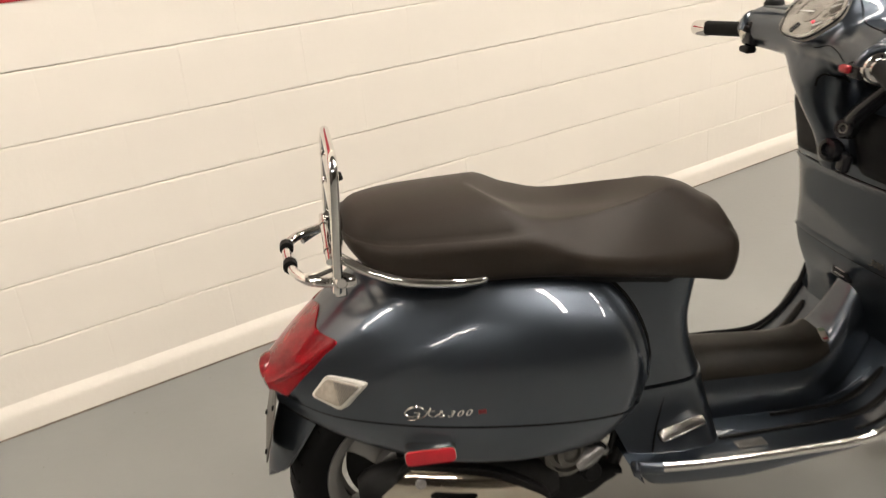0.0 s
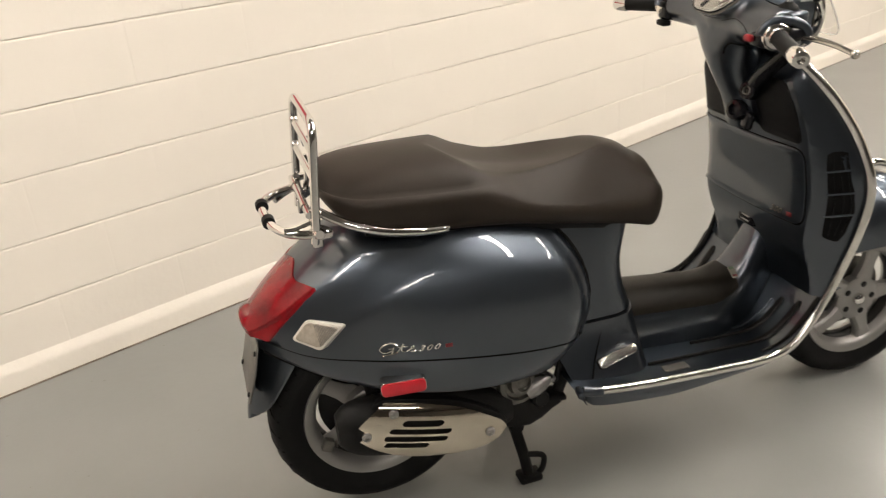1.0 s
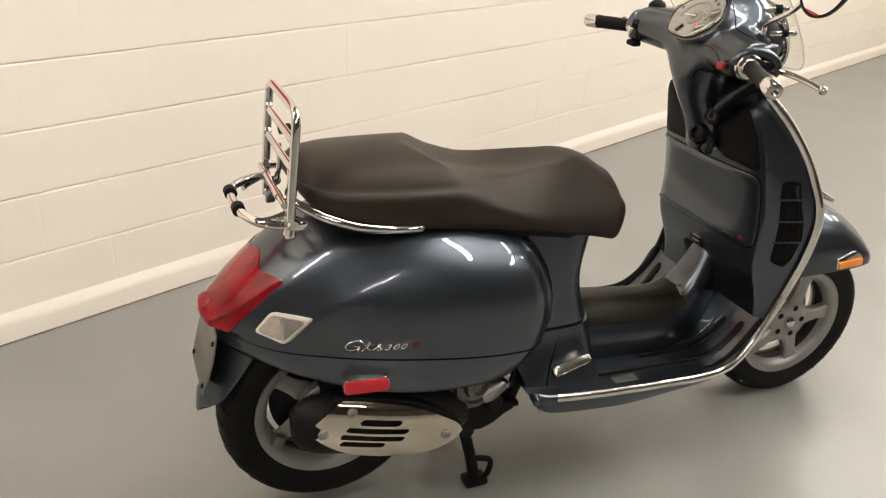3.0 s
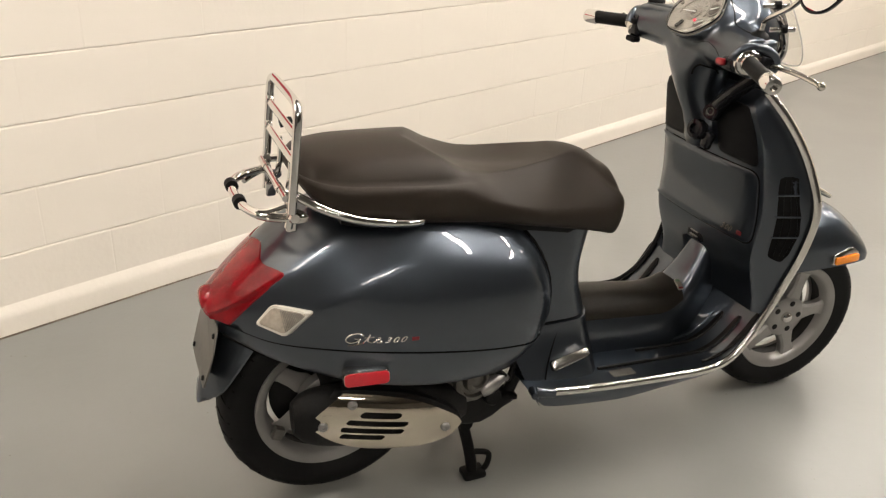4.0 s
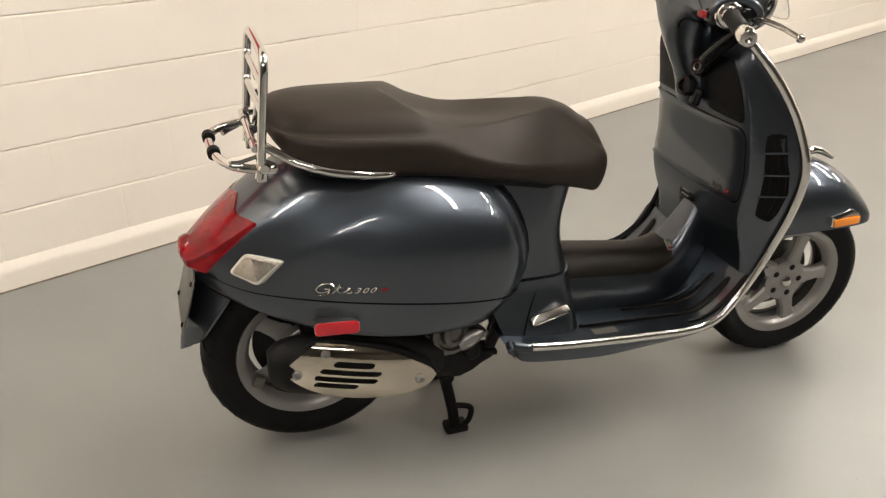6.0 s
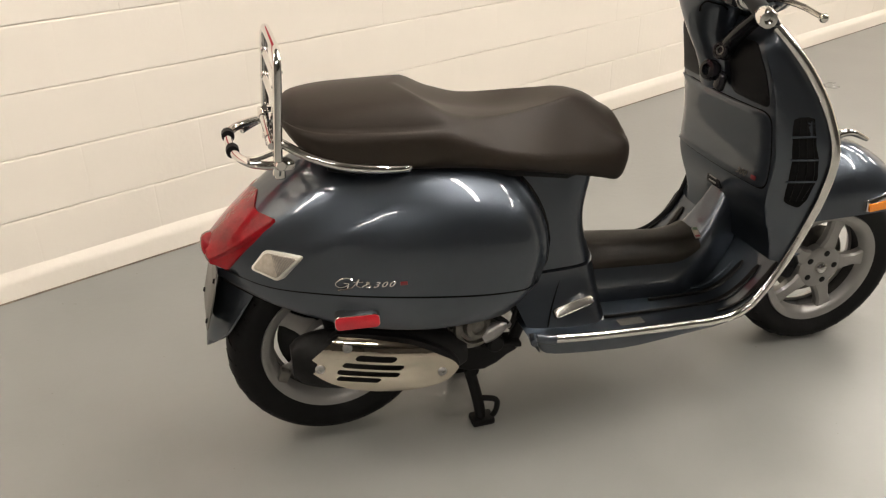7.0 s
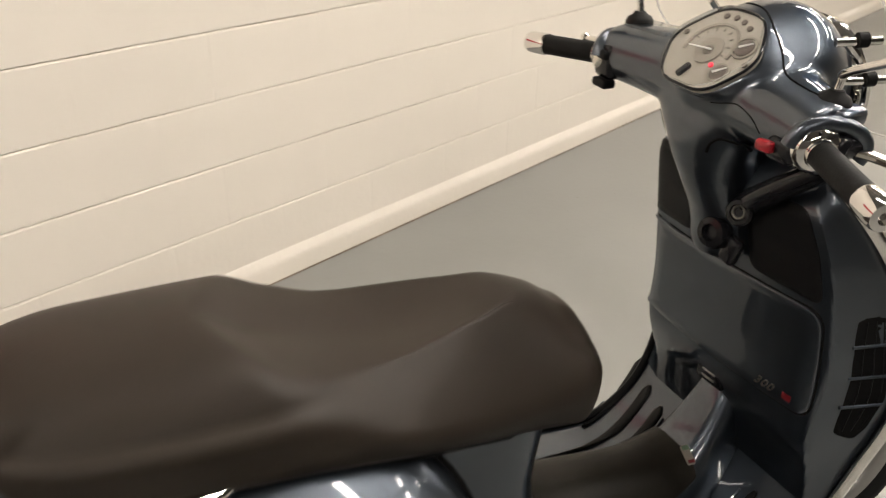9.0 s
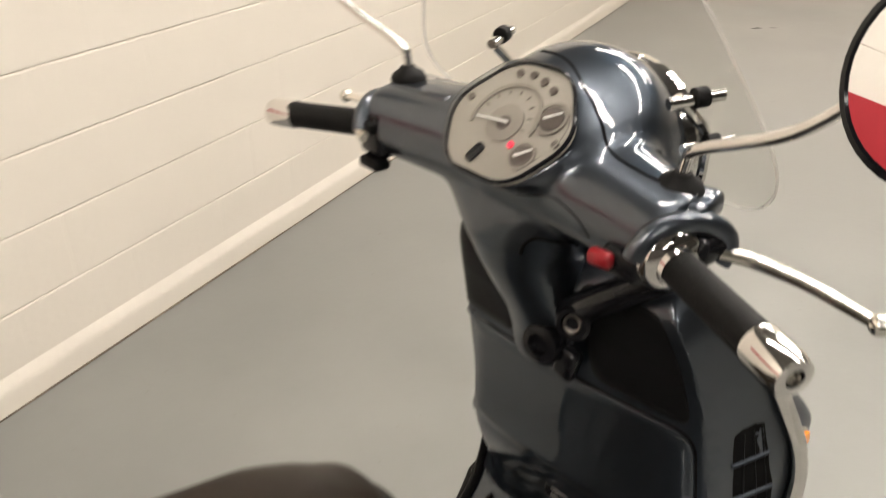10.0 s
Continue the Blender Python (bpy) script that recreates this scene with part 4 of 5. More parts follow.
tube(bm, [(0.432, -0.122, 0.238), (0.444, -0.122, 0.27), (0.455, -0.126, 0.305), (0.466, -0.13, 0.35)], 0.0145, 12, 4)
part("swing_arm", bm, ENGINE, scooter, "black swing arm", 50)
COVER = frame_at((0.325, -0.125, 0.322), (0.2, -1, 0.1))
bm = bmesh.new()
lathe(bm, [(0, 0), (0.062, 0), (0.066, 0.006), (0.066, 0.014), (0.058, 0.018), (0.056, 0.03), (0.046, 0.033), (0.043, 0.024), (0.034, 0.024), (0.031, 0.038), (0.02, 0.042), (0.018, 0.034), (0.0, 0.034)], COVER, 32)
cover = part("cylinder_cover", bm, DULLALLOY, scooter, "cast alloy engine cover")
for i in range(7):
    a = 2 * math.pi * i / 7 + 0.3
    bm = bmesh.new()
    lathe(bm, [(0, 0), (0.0075, 0), (0.0075, 0.006), (0.0055, 0.008), (0, 0.006)], COVER @ Matrix.Translation((0.06 * math.cos(a), 0.06 * math.sin(a), 0.014)), 8)
    part("cover_bolt", bm, ENGINE, cover)
bm = bmesh.new()
rings = []
for x, z, r in ((0.345, 0.286, 0.014), (0.362, 0.297, 0.019), (0.38, 0.306, 0.017), (0.397, 0.314, 0.011), (0.404, 0.317, 0.004)):
    rings.append([Vector((x - 0.5 * r * math.sin(a), -0.155 + r * 0.9 * math.cos(a), z + r * math.sin(a))) for a in [2 * math.pi * k / 14 for k in range(14)]])
loft(bm, rings)
part("oil_filler", bm, ALLOY, scooter, "cast alloy filler neck on the engine")
bm = bmesh.new()
lathe(bm, [(0, 0), (0.019, 0), (0.022, 0.006), (0.022, 0.03), (0.017, 0.036), (0, 0.036)], frame_at((0.374, -0.13, 0.262), (0.1, -1, 0.15)), 18)
part("engine_bush", bm, RUBBER, scooter, "black rubber engine mount bush")
bm = bmesh.new()
tube(bm, [(0.36, -0.14, 0.345), (0.395, -0.15, 0.325), (0.415, -0.15, 0.302), (0.424, -0.148, 0.318), (0.436, -0.14, 0.345)], 0.0075, 8, 4)
part("coolant_hose", bm, RUBBER, scooter, "black rubber engine hose")
bm = bmesh.new()
lathe(bm, [(0.0085, -0.005), (0.0098, -0.004), (0.0098, 0.004), (0.0085, 0.005)], frame_at((0.408, -0.15, 0.309), (0.5, 0, -0.6)), 12)
part("hose_clip", bm, ALLOY, scooter, "small metal hose clip")
bm = bmesh.new()
tube(bm, [(0.18, -0.1, 0.27), (0.02, -0.105, 0.315), (-0.04, -0.1, 0.29), (-0.05, -0.1, 0.25)], 0.03, 12, 5)
part("exhaust_bracket", bm, ENGINE, scooter, "black muffler bracket", 50)
bm = bmesh.new()
box(bm, (0.024, 0.02, 0.03), Matrix.Translation((-0.115, -0.075, 0.225)) @ Matrix.Rotation(radians(25), 4, "Y"), 0.004)
part("brake_caliper_lug", bm, DULLALLOY, scooter)

stand = new("centre_stand")
stand.parent = scooter
tagged(stand, label="black tubular centre stand, folded down")
for side in (-1, 1):
    bm = bmesh.new()
    tube(bm, [(0.318, side * 0.075, 0.245), (0.33, side * 0.09, 0.17), (0.35, side * 0.108, 0.07), (0.357, side * 0.113, 0.018)], 0.0145, 12, 4)
    part("stand_leg", bm, ENGINE, stand)
    bm = bmesh.new()
    tube(bm, [(0.345, side * 0.113, 0.010), (0.375, side * 0.116, 0.010), (0.392, side * 0.12, 0.025), (0.398, side * 0.122, 0.055), (0.39, side * 0.12, 0.07), (0.355, side * 0.112, 0.075)], 0.0075, 10, 4)
    part("stand_foot_loop", bm, ENGINE, stand)
    bm = bmesh.new()
    box(bm, (0.06, 0.045, 0.02), Matrix.Translation((0.36, side * 0.114, 0.010)), 0.007)
    part("stand_foot", bm, ENGINE, stand)
    bm = bmesh.new()
    lathe(bm, [(0, -0.012), (0.017, -0.012), (0.02, 0), (0.017, 0.012), (0, 0.012)], frame_at((0.335, side * 0.1, 0.16), (0, 1, 0)), 12)
    part("stand_stop", bm, RUBBER, stand)
bm = bmesh.new()
tube(bm, [(0.325, -0.085, 0.2), (0.325, 0.085, 0.2)], 0.013, 12, 1)
part("stand_cross_bar", bm, ENGINE, stand)

# footboard and leg shield: one bent sheet
YC = -0.013       # the leg shield's middle lies a little to the right
PROFILE = [(0.434, 0.312), (0.47, 0.305), (0.51, 0.300), (0.62, 0.292), (0.8, 0.282), (0.92, 0.278), (0.985, 0.292), (1.035, 0.335), (1.078, 0.40), (1.108, 0.48), (1.128, 0.58), (1.135, 0.68), (1.112, 0.78), (1.062, 0.87), (1.0, 0.95), (0.985, 0.968)]
SHEET = curve_points([(x, 0, z) for x, z in PROFILE], 5)
LEG = [(p.z, p.x) for p in SHEET if p.x > 0.985 and p.z > 0.3]
LEG = sorted(LEG)


def half_width(p):
    if p.z < 0.31 and p.x < 1.0:
        return table(p.x, ((0.434, 0.205), (0.452, 0.219), (0.5, 0.228), (0.64, 0.236), (0.8, 0.239), (1.0, 0.241)))
    return table(p.z, ((0.3, 0.241), (0.389, 0.237), (0.494, 0.247), (0.575, 0.26), (0.64, 0.266), (0.685, 0.267), (0.726, 0.262), (0.775, 0.247), (0.853, 0.228), (0.93, 0.203), (0.975, 0.178)))


rows = []
for p in SHEET:
    w = half_width(p)
    yc = YC * (1 if p.z > 0.5 else min(1, max(0, (p.x - 0.85) / 0.2)))
    rows.append([Vector((p.x, yc + (w + yc) * v, p.z)) for v in [k / 12 - 1 for k in range(25)]])
thick("leg_shield", rows, PAINT, scooter, (0.012, 0, -0.014), "dark blue-grey footboard and leg shield")
# skirt below the footboard's sides
for side in (-1, 1):
    rows = []
    for p in SHEET:
        if p.x > 1.01 or p.z > 0.35:
            break
        w = half_width(p)
        dn = 0.042 * min(1, 0.6 + (p.x - 0.434) / 0.06) * min(1, max(0, (1.02 - p.x) / 0.35)) + 0.004
        rows.append([Vector((p.x + 0.02 * (k / 4), side * (w + 0.002 - 0.007 * (k / 4) ** 2), p.z - 0.004 - dn * k / 4)) for k in range(5)])
    thick("footboard_side", rows, PAINT, scooter, (0, -side * 0.004, 0), "dark blue-grey footboard side")
    # edge trim, polished on the right and black on the left
    line = []
    for p in SHEET:
        if p.x < 0.492 and p.z < 0.33:
            continue
        yc = YC * (1 if p.z > 0.5 else min(1, max(0, (p.x - 0.85) / 0.2)))
        line.append(Vector((p.x, yc + side * (half_width(p) + yc + 0.003), p.z)))
    bm = bmesh.new()
    sweep(bm, line, lambda t: [(0.0105 * math.cos(a) + 0.001, 0.0085 * math.sin(a)) for a in [2 * math.pi * k / 10 for k in range(10)]])
    part("edge_trim", bm, EDGETRIM if side < 0 else BLACK, scooter, "polished alloy trim round the leg shield" if side < 0 else "black left edge trim of the footboard")
    # painted cap that ends the trim beside the lower post
    bm = bmesh.new()
    nose = [Vector((p.x, side * (half_width(p) + 0.001), p.z - 0.002)) for p in SHEET if p.z < 0.33 and p.x < 0.5]
    sweep(bm, nose, lambda t: [((0.002 + 0.011 * min(1, t * 3.5) ** 0.5) * math.cos(a), (0.002 + 0.009 * min(1, t * 3.5) ** 0.5) * math.sin(a)) for a in [2 * math.pi * k / 12 for k in range(12)]])
    part("trim_cap", bm, PAINT, scooter, "dark blue-grey end of the footboard edge")
    # rubber ribs along the footboard, bent up in front
    for n, (y, x0, x1) in enumerate(((0.118, 0.80, 1.06), (0.168, 0.65, 1.07), (0.209, 0.93, 1.078))):
        line = [Vector((p.x, side * (y - (0.009 if side > 0 and n < 2 else 0) + 0.012 * max(0, (p.x - 0.9) / 0.15)), p.z + 0.003)) for p in SHEET if x0 < p.x < x1 and p.z < 0.42]
        bm = bmesh.new()
        sweep(bm, line, lambda t: [(0.005 * math.cos(a), (0.004 + (0.0055 if side < 0 else 0.0075) * min(1, max(0, (t - 0.35) / 0.3)) if 0.03 < t < 0.97 else 0.003) * math.sin(a)) for a in [2 * math.pi * k / 8 for k in range(8)]])
        part("footboard_rib", bm, STRIP, scooter, "black rubber footboard strip")
    # thin raised lip where the tunnel meets the footboard
    line = [Vector((p.x, side * (0.093 + 0.012 * max(0, (p.x - 0.9) / 0.15)), p.z + 0.002)) for p in SHEET if 0.6 < p.x < 1.05 and p.z < 0.38]
    bm = bmesh.new()
    tube(bm, line, 0.003, 8, 0)
    part("tunnel_lip", bm, PAINT, scooter)
    # passenger foot peg
    bm = bmesh.new()
    m = frame_at((0.56, side * 0.186, 0.352), (-0.2, 0.75 * side, 0.6), (0.12, -side * 0.031, 0.004))
    outline_plate(bm, [(a, b * (0.66 - 1.3 * a)) for a, b in rounded(0.1, 0.038, 0.011)], m, 0.03, 0.006)
    peg = part("passenger_peg", bm, PEGALLOY, scooter, "folded satin alloy passenger foot peg")

# worn paper label stuck on the footboard
bm = bmesh.new()
outline_plate(bm, rounded(0.066, 0.026, 0.003), frame_at((0.708, -0.196, 0.2885), (0.06, 0, 1), (1, 0.02, -0.06)), 0.0015, 0.0004)
part("label_plate", bm, PLATE, scooter, "small worn grey label on the footboard")

# centre tunnel and its rubber saddle
TUN_T = ((0.57, 0.432), (0.65, 0.428), (0.75, 0.42), (0.85, 0.412), (0.92, 0.408), (0.965, 0.425), (1.0, 0.475), (1.03, 0.53), (1.07, 0.57))


def tunnel_point(x, a, out=0.0):
    t = table(x, TUN_T)
    w = 0.078 - 0.007 * min(1, max(0, (x - 0.65) / 0.2)) - 0.035 * max(0, (x - 0.9) / 0.15)
    yc = -0.018 * min(1, max(0, (x - 0.65) / 0.2))
    c, s = math.cos(a), math.sin(a)
    p = 0.7 - 0.28 * min(1, max(0, (x - 0.88) / 0.08))
    return Vector((x, yc + (w + out) * math.copysign(abs(s) ** p, s) * (1 + 0.25 * (1 - c)), 0.27 + (t - 0.27 + out) * max(c, 0) ** (p - 0.08)))


rows = [[tunnel_point(0.57 + 0.5 * i / 24, math.pi * (k / 24 - 0.5)) for k in range(25)] for i in range(25)]
thick("tunnel", rows, PAINT, scooter, (0, 0, -0.01), "dark blue-grey centre tunnel")
rows = [[tunnel_point(0.60 + 0.355 * i / 14, math.pi * 0.62 * (k / 16 - 0.5), 0.005) for k in range(17)] for i in range(15)]
thick("tunnel_mat", rows, MATRUBBER, scooter, (0, 0, -0.006), "black rubber tunnel mat")
bm = bmesh.new()
pp = tunnel_point(0.953, -0.3, 0.009)
m = frame_at(pp, (-0.15, -0.35, 1), (0.2, 1, 0.3))
outline_plate(bm, rounded(0.036, 0.014, 0.003), m, 0.004, 0.001)
part("mat_badge", bm, DIAL, scooter, "small green, white and red badge")
bm = bmesh.new()
outline_plate(bm, [(a - 0.0135, b) for a, b in rounded(0.006, 0.012, 0.002)], m @ Matrix.Translation((0, 0, 0.0012)), 0.001)
part("badge_end", bm, BADGERED, scooter)
bm = bmesh.new()
outline_plate(bm, [(a + 0.012, b) for a, b in rounded(0.008, 0.012, 0.002)], m @ Matrix.Translation((0, 0, 0.0012)), 0.001)
part("badge_end", bm, GREEN, scooter)

# inner leg shield: the bulge with glove box, pads and vents
BULGE = ((0.408, 0.018), (0.43, 0.03), (0.47, 0.054), (0.52, 0.085), (0.575, 0.106), (0.65, 0.112), (0.77, 0.107), (0.85, 0.083), (0.92, 0.055), (0.95, 0.02), (0.965, 0.0))


def inner_x(y, z, out=0.0):
    w = half_width(Vector((1.2, 0, z)))
    base = table(z, LEG)
    q = min(abs(y - YC) / ((w + YC) * 0.975), 1)
    e = table(z, ((0.42, 0.2), (0.5, 0.202), (0.58, 0.207), (0.7, 0.212), (0.8, 0.204), (0.87, 0.191), (0.93, 0.17), (0.965, 0.135)))
    e, soft = (e, 0.0015) if y < YC else (e * 0.845, 0.03)
    t = (abs(y - YC) - e) / max((w + YC) * 0.975 - e, 0.01)
    g = max(0.0, 1 - (t + math.sqrt(t * t + soft)) / 2)
    return base - 0.006 - table(z, BULGE) * g - out - 0.02 * (1 - q ** 2) * min(1, max(0, (z - 0.5) / 0.1)) * min(1, max(0, (0.96 - z) / 0.1))


rows = []
for i in range(-1, 49):
    z = 0.408 + 0.557 * max(i, 0) / 48
    w = (half_width(Vector((1.2, 0, z))) + YC) * 0.972
    rows.append([Vector((inner_x(YC + w * v, z) + (0.045 if i < 0 else 0.0), YC + w * v, z + (0.012 if i < 0 else 0.0))) for v in [math.copysign(1 - (1 - abs(k / 48 - 1)) ** 1.4, k / 48 - 1) for k in range(97)]])
thick("inner_shield", rows, PAINT, scooter, (0.012, 0, 0), "dark blue-grey inner leg shield")


def inner_patch(name, outline, mat, out, depth, label, n=10):
    """A raised panel that follows the inner shield; the outline holds (y, z)."""
    cy, cz = sum(p[0] for p in outline) / len(outline), sum(p[1] for p in outline) / len(outline)
    bm = bmesh.new()
    rings = [[Vector((inner_x(y, z, out - depth), y, z)) for y, z in outline], [Vector((inner_x(y, z, out - 0.0015), y, z)) for y, z in outline]]
    for k in range(1, n):
        f = 1 - k / n * 0.999 if k > 1 else 1 - 0.02
        rings.append([Vector((inner_x(cy + (y - cy) * f, cz + (z - cz) * f, out), cy + (y - cy) * f, cz + (z - cz) * f)) for y, z in outline])
    loft(bm, rings)
    return part(name, bm, mat, scooter, label, 50)


GLOVE = rounded_quad([(-0.205, 0.778), (-0.2145, 0.598), (0.188, 0.598), (0.177, 0.778)], 0.03)
# a slightly larger black panel behind the door paints the gap's shade
inner_patch("glove_box_gap_shade", [(YC + (y - YC) * 1.022, 0.687 + (z - 0.687) * 1.05) for y, z in GLOVE], GAP, 0.0008, 0.01, "black panel for the shaded gap round the glove box door")
inner_patch("glove_box_door", GLOVE, PAINT, 0.0045, 0.012, "dark blue-grey glove box door")
def mirrored(side, pts):
    """The outline of the right side, or its mirror image about the shield's middle."""
    return pts if side < 0 else [(2 * YC - y, z) for y, z in pts]


for side in (-1, 1):
    inner_patch("black_pad", rounded_quad(mirrored(side, [(-0.168, 0.93), (-0.188, 0.875), (-0.201, 0.79), (-0.075, 0.795), (-0.065, 0.93)]), 0.02), BLACK, 0.002, 0.008, "matt black pad beside the steering column")
    # black patch on the surface, in place of shade inside the vent openings
    vent = inner_patch("vent", rounded_quad(mirrored(side, [(-0.2365, 0.776), (-0.247, 0.73), (-0.2535, 0.68), (-0.2545, 0.63), (-0.248, 0.575), (-0.241, 0.551), (-0.2315, 0.568), (-0.2345, 0.62), (-0.236, 0.676), (-0.2335, 0.73), (-0.2275, 0.776)]), 0.007), GAP, 0.0006, 0.01, "slotted air vent in the leg shield, its openings painted black")
    for zz in (0.73, 0.676, 0.622):
        bm = bmesh.new()
        tube(bm, [Vector((inner_x(y, zz + dz, 0.002), y, zz + dz)) for y, dz in mirrored(side, [(-(table(zz, ((0.56, 0.2315), (0.62, 0.2335), (0.676, 0.235), (0.73, 0.2325))) + q * table(zz, ((0.62, 0.0205), (0.676, 0.0185), (0.73, 0.0145)))), 0.0) for q in (0, 0.35, 0.7, 1.0)])], 0.0024, 8, 3)
        part("vent_slat", bm, PAINT, vent)
    # upright fins set back in the openings
    for q in (0.3, 0.6, 0.85):
        bm = bmesh.new()
        tube(bm, [Vector((inner_x(y, z, 0.0006), y, z)) for y, z in mirrored(side, [(-(table(z, ((0.56, 0.2315), (0.62, 0.2335), (0.676, 0.235), (0.73, 0.2325), (0.775, 0.228))) + q * table(z, ((0.56, 0.012), (0.62, 0.0205), (0.676, 0.0185), (0.73, 0.0145), (0.775, 0.009)))), z) for z in [0.572 + 0.195 * k / 8 for k in range(9)]])], 0.0011, 6, 0)
        part("vent_fin", bm, BLACK, vent)
# number mark in the glove box corner
def on_inner(y, z, out):
    """A pose on the inner shield: local x runs to the right, local z out of it."""
    p = Vector((inner_x(y, z, out), y, z))
    a = Vector((inner_x(y - 0.02, z, out) - p.x, -0.02, 0))
    b = Vector((inner_x(y, z + 0.02, out) - p.x, 0, 0.02))
    n = b.cross(a)
    if n.x > 0:
        n = -n
    return frame_at(p, n, a)


gm = on_inner(-0.157, 0.617, 0.0065)
script("300", 0.021, gm @ Vector((-0.038, -0.007, 0.0)), gm.to_3x3() @ Vector((0, 0, 1)), gm.to_3x3() @ Vector((1, 0, 0)), DULLALLOY, 0.0006, 0.4, 1.1)
bm = bmesh.new()
box(bm, (0.016, 0.010, 0.0012), gm @ Matrix.Translation((0.021, 0.0, 0.0)), 0.0004)
part("badge_bar", bm, BADGERED, scooter, "small red badge bar")
# bag hook below the glove box
bm = bmesh.new()
box(bm, (0.02, 0.06, 0.034), Matrix.Translation((inner_x(YC, 0.548) + 0.008, YC - 0.004, 0.546)), 0.005)
hook = part("hook_recess", bm, GLOSSBLACK, scooter, "black folding bag hook below the glove box")
for zz in (0.552, 0.54):
    bm = bmesh.new()
    box(bm, (0.004, 0.03, 0.003), Matrix.Translation((inner_x(0, 0.548) - 0.002, -0.016, zz)), 0.001)
    part("hook_bar", bm, ALLOY, hook)

# ---- steering head ----
# neck
bm = bmesh.new()
rings = []
NECK = ((0.80, 1.005, 0.06, 0.05), (0.84, 0.998, 0.062, 0.05), (0.88, 0.984, 0.060, 0.052), (0.92, 0.966, 0.061, 0.056), (0.96, 0.95, 0.067, 0.06), (1.0, 0.94, 0.085, 0.064), (1.04, 0.94, 0.12, 0.066), (1.08, 0.955, 0.11, 0.06))
for z, x, wy, wx in NECK:
    rings.append([Vector((x + wx * math.cos(a), wy * math.sin(a), z + 0.35 * wx * math.cos(a))) for a in [2 * math.pi * k / 28 for k in range(28)]])
loft(bm, rings)
# arms
rings = []
for i in range(41):
    v = i / 20 - 1
    y = 0.218 * v
    q = abs(v)
    cx, cz = 0.957 - 0.042 * q ** 1.5, 1.051 + 0.008 * (1 - q)
    rx, rz = 0.087 - 0.036 * q, 0.045 + 0.021 * (1 - q) ** 1.2
    rings.append([Vector((cx + rx * math.cos(a), y, cz + rz * math.sin(a))) for a in [2 * math.pi * k / 24 for k in range(24)]])
loft(bm, rings)
# pod from the dial to the headlamp
PLATE_C, SLOPE = Vector((0.889, -0.022, 1.107)), radians(42)
PX, PY = Vector((0, -1, 0)), Vector((math.cos(SLOPE), 0, math.sin(SLOPE)))
PN = Vector((-math.sin(SLOPE), 0, math.cos(SLOPE)))
DIALM = frame_at(PLATE_C, PN, PX)


def dial_outline(k=1.0):
    pts = rounded_quad([(0.079, 0.006), (0.036, 0.066), (-0.036, 0.066), (-0.079, 0.006), (-0.042, -0.056), (0.042, -0.056)], 0.026)
    return [(a * k, b * k) for a, b in pts]


A = [DIALM @ Vector((a, b, 0.0)) for a, b in dial_outline(1.13)]
HEAD_C, HEAD_N = Vector((1.075, -0.012, 1.052)), Vector((1, 0, 0.05)).normalized()
Bq = [HEAD_C + Vector((0, -0.088 * a, 0.088 * b)) for a, b in [Vector(q).normalized() for q in dial_outline()]]
rings = []
for i in range(13):
    t = i / 12
    bul = 1 + 0.1 * math.sin(math.pi * t)
    mid = PLATE_C.lerp(HEAD_C, t) + Vector((0, 0, 0.014 * math.sin(math.pi * t)))
    c0 = PLATE_C.lerp(HEAD_C, t)
    wide = Vector((1, 1 + 0.1 * math.sin(math.pi * t), 1))
    rings.append([mid + (a.lerp(b, t) - c0) * bul * wide for a, b in zip(A, Bq)])
loft(bm, rings)
head = part("steering_head", bm, PAINT, scooter, "dark blue-grey handlebar cowl", 180, STEER)
rm = head.modifiers.new("remesh", "REMESH")
rm.mode, rm.voxel_size, rm.use_smooth_shade = "VOXEL", 0.005, True
sm = head.modifiers.new("smooth", "SMOOTH")
sm.factor, sm.iterations = 0.5, 26

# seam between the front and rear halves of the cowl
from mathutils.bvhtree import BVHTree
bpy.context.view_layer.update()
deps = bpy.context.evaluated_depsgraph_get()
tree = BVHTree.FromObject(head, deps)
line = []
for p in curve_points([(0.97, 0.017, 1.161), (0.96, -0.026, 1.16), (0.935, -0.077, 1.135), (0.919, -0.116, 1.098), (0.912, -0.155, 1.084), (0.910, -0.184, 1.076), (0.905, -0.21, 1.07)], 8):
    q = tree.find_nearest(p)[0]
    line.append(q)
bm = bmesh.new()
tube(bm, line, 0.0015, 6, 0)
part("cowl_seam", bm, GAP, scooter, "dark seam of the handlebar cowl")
# first a panel seam, then a dark line painting shade at the uncarved recess
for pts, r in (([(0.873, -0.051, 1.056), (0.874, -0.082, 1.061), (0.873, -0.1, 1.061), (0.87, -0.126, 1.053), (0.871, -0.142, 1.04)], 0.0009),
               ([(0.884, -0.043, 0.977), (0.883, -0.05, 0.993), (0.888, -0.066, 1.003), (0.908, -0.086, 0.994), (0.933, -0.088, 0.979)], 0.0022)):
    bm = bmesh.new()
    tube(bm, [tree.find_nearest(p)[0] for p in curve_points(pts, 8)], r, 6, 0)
    part("seam_recess_line", bm, GAP, scooter, "dark line on the steering column for a panel seam and a recess's shade")

# dial
D = STEER @ DIALM
DS = 1.0
bm = bmesh.new()
outline_plate(bm, dial_outline(1.03), D @ Matrix.Translation((0, 0, 0.006)), 0.009, 0.002)
dial = part("instrument_panel", bm, DIAL, scooter, "cream instrument panel with round dials")
bm = bmesh.new()
rim = [D @ Vector((a, b, 0.006)) for a, b in dial_outline(1.045)]
tube(bm, rim, 0.0022, 8, 0, True)
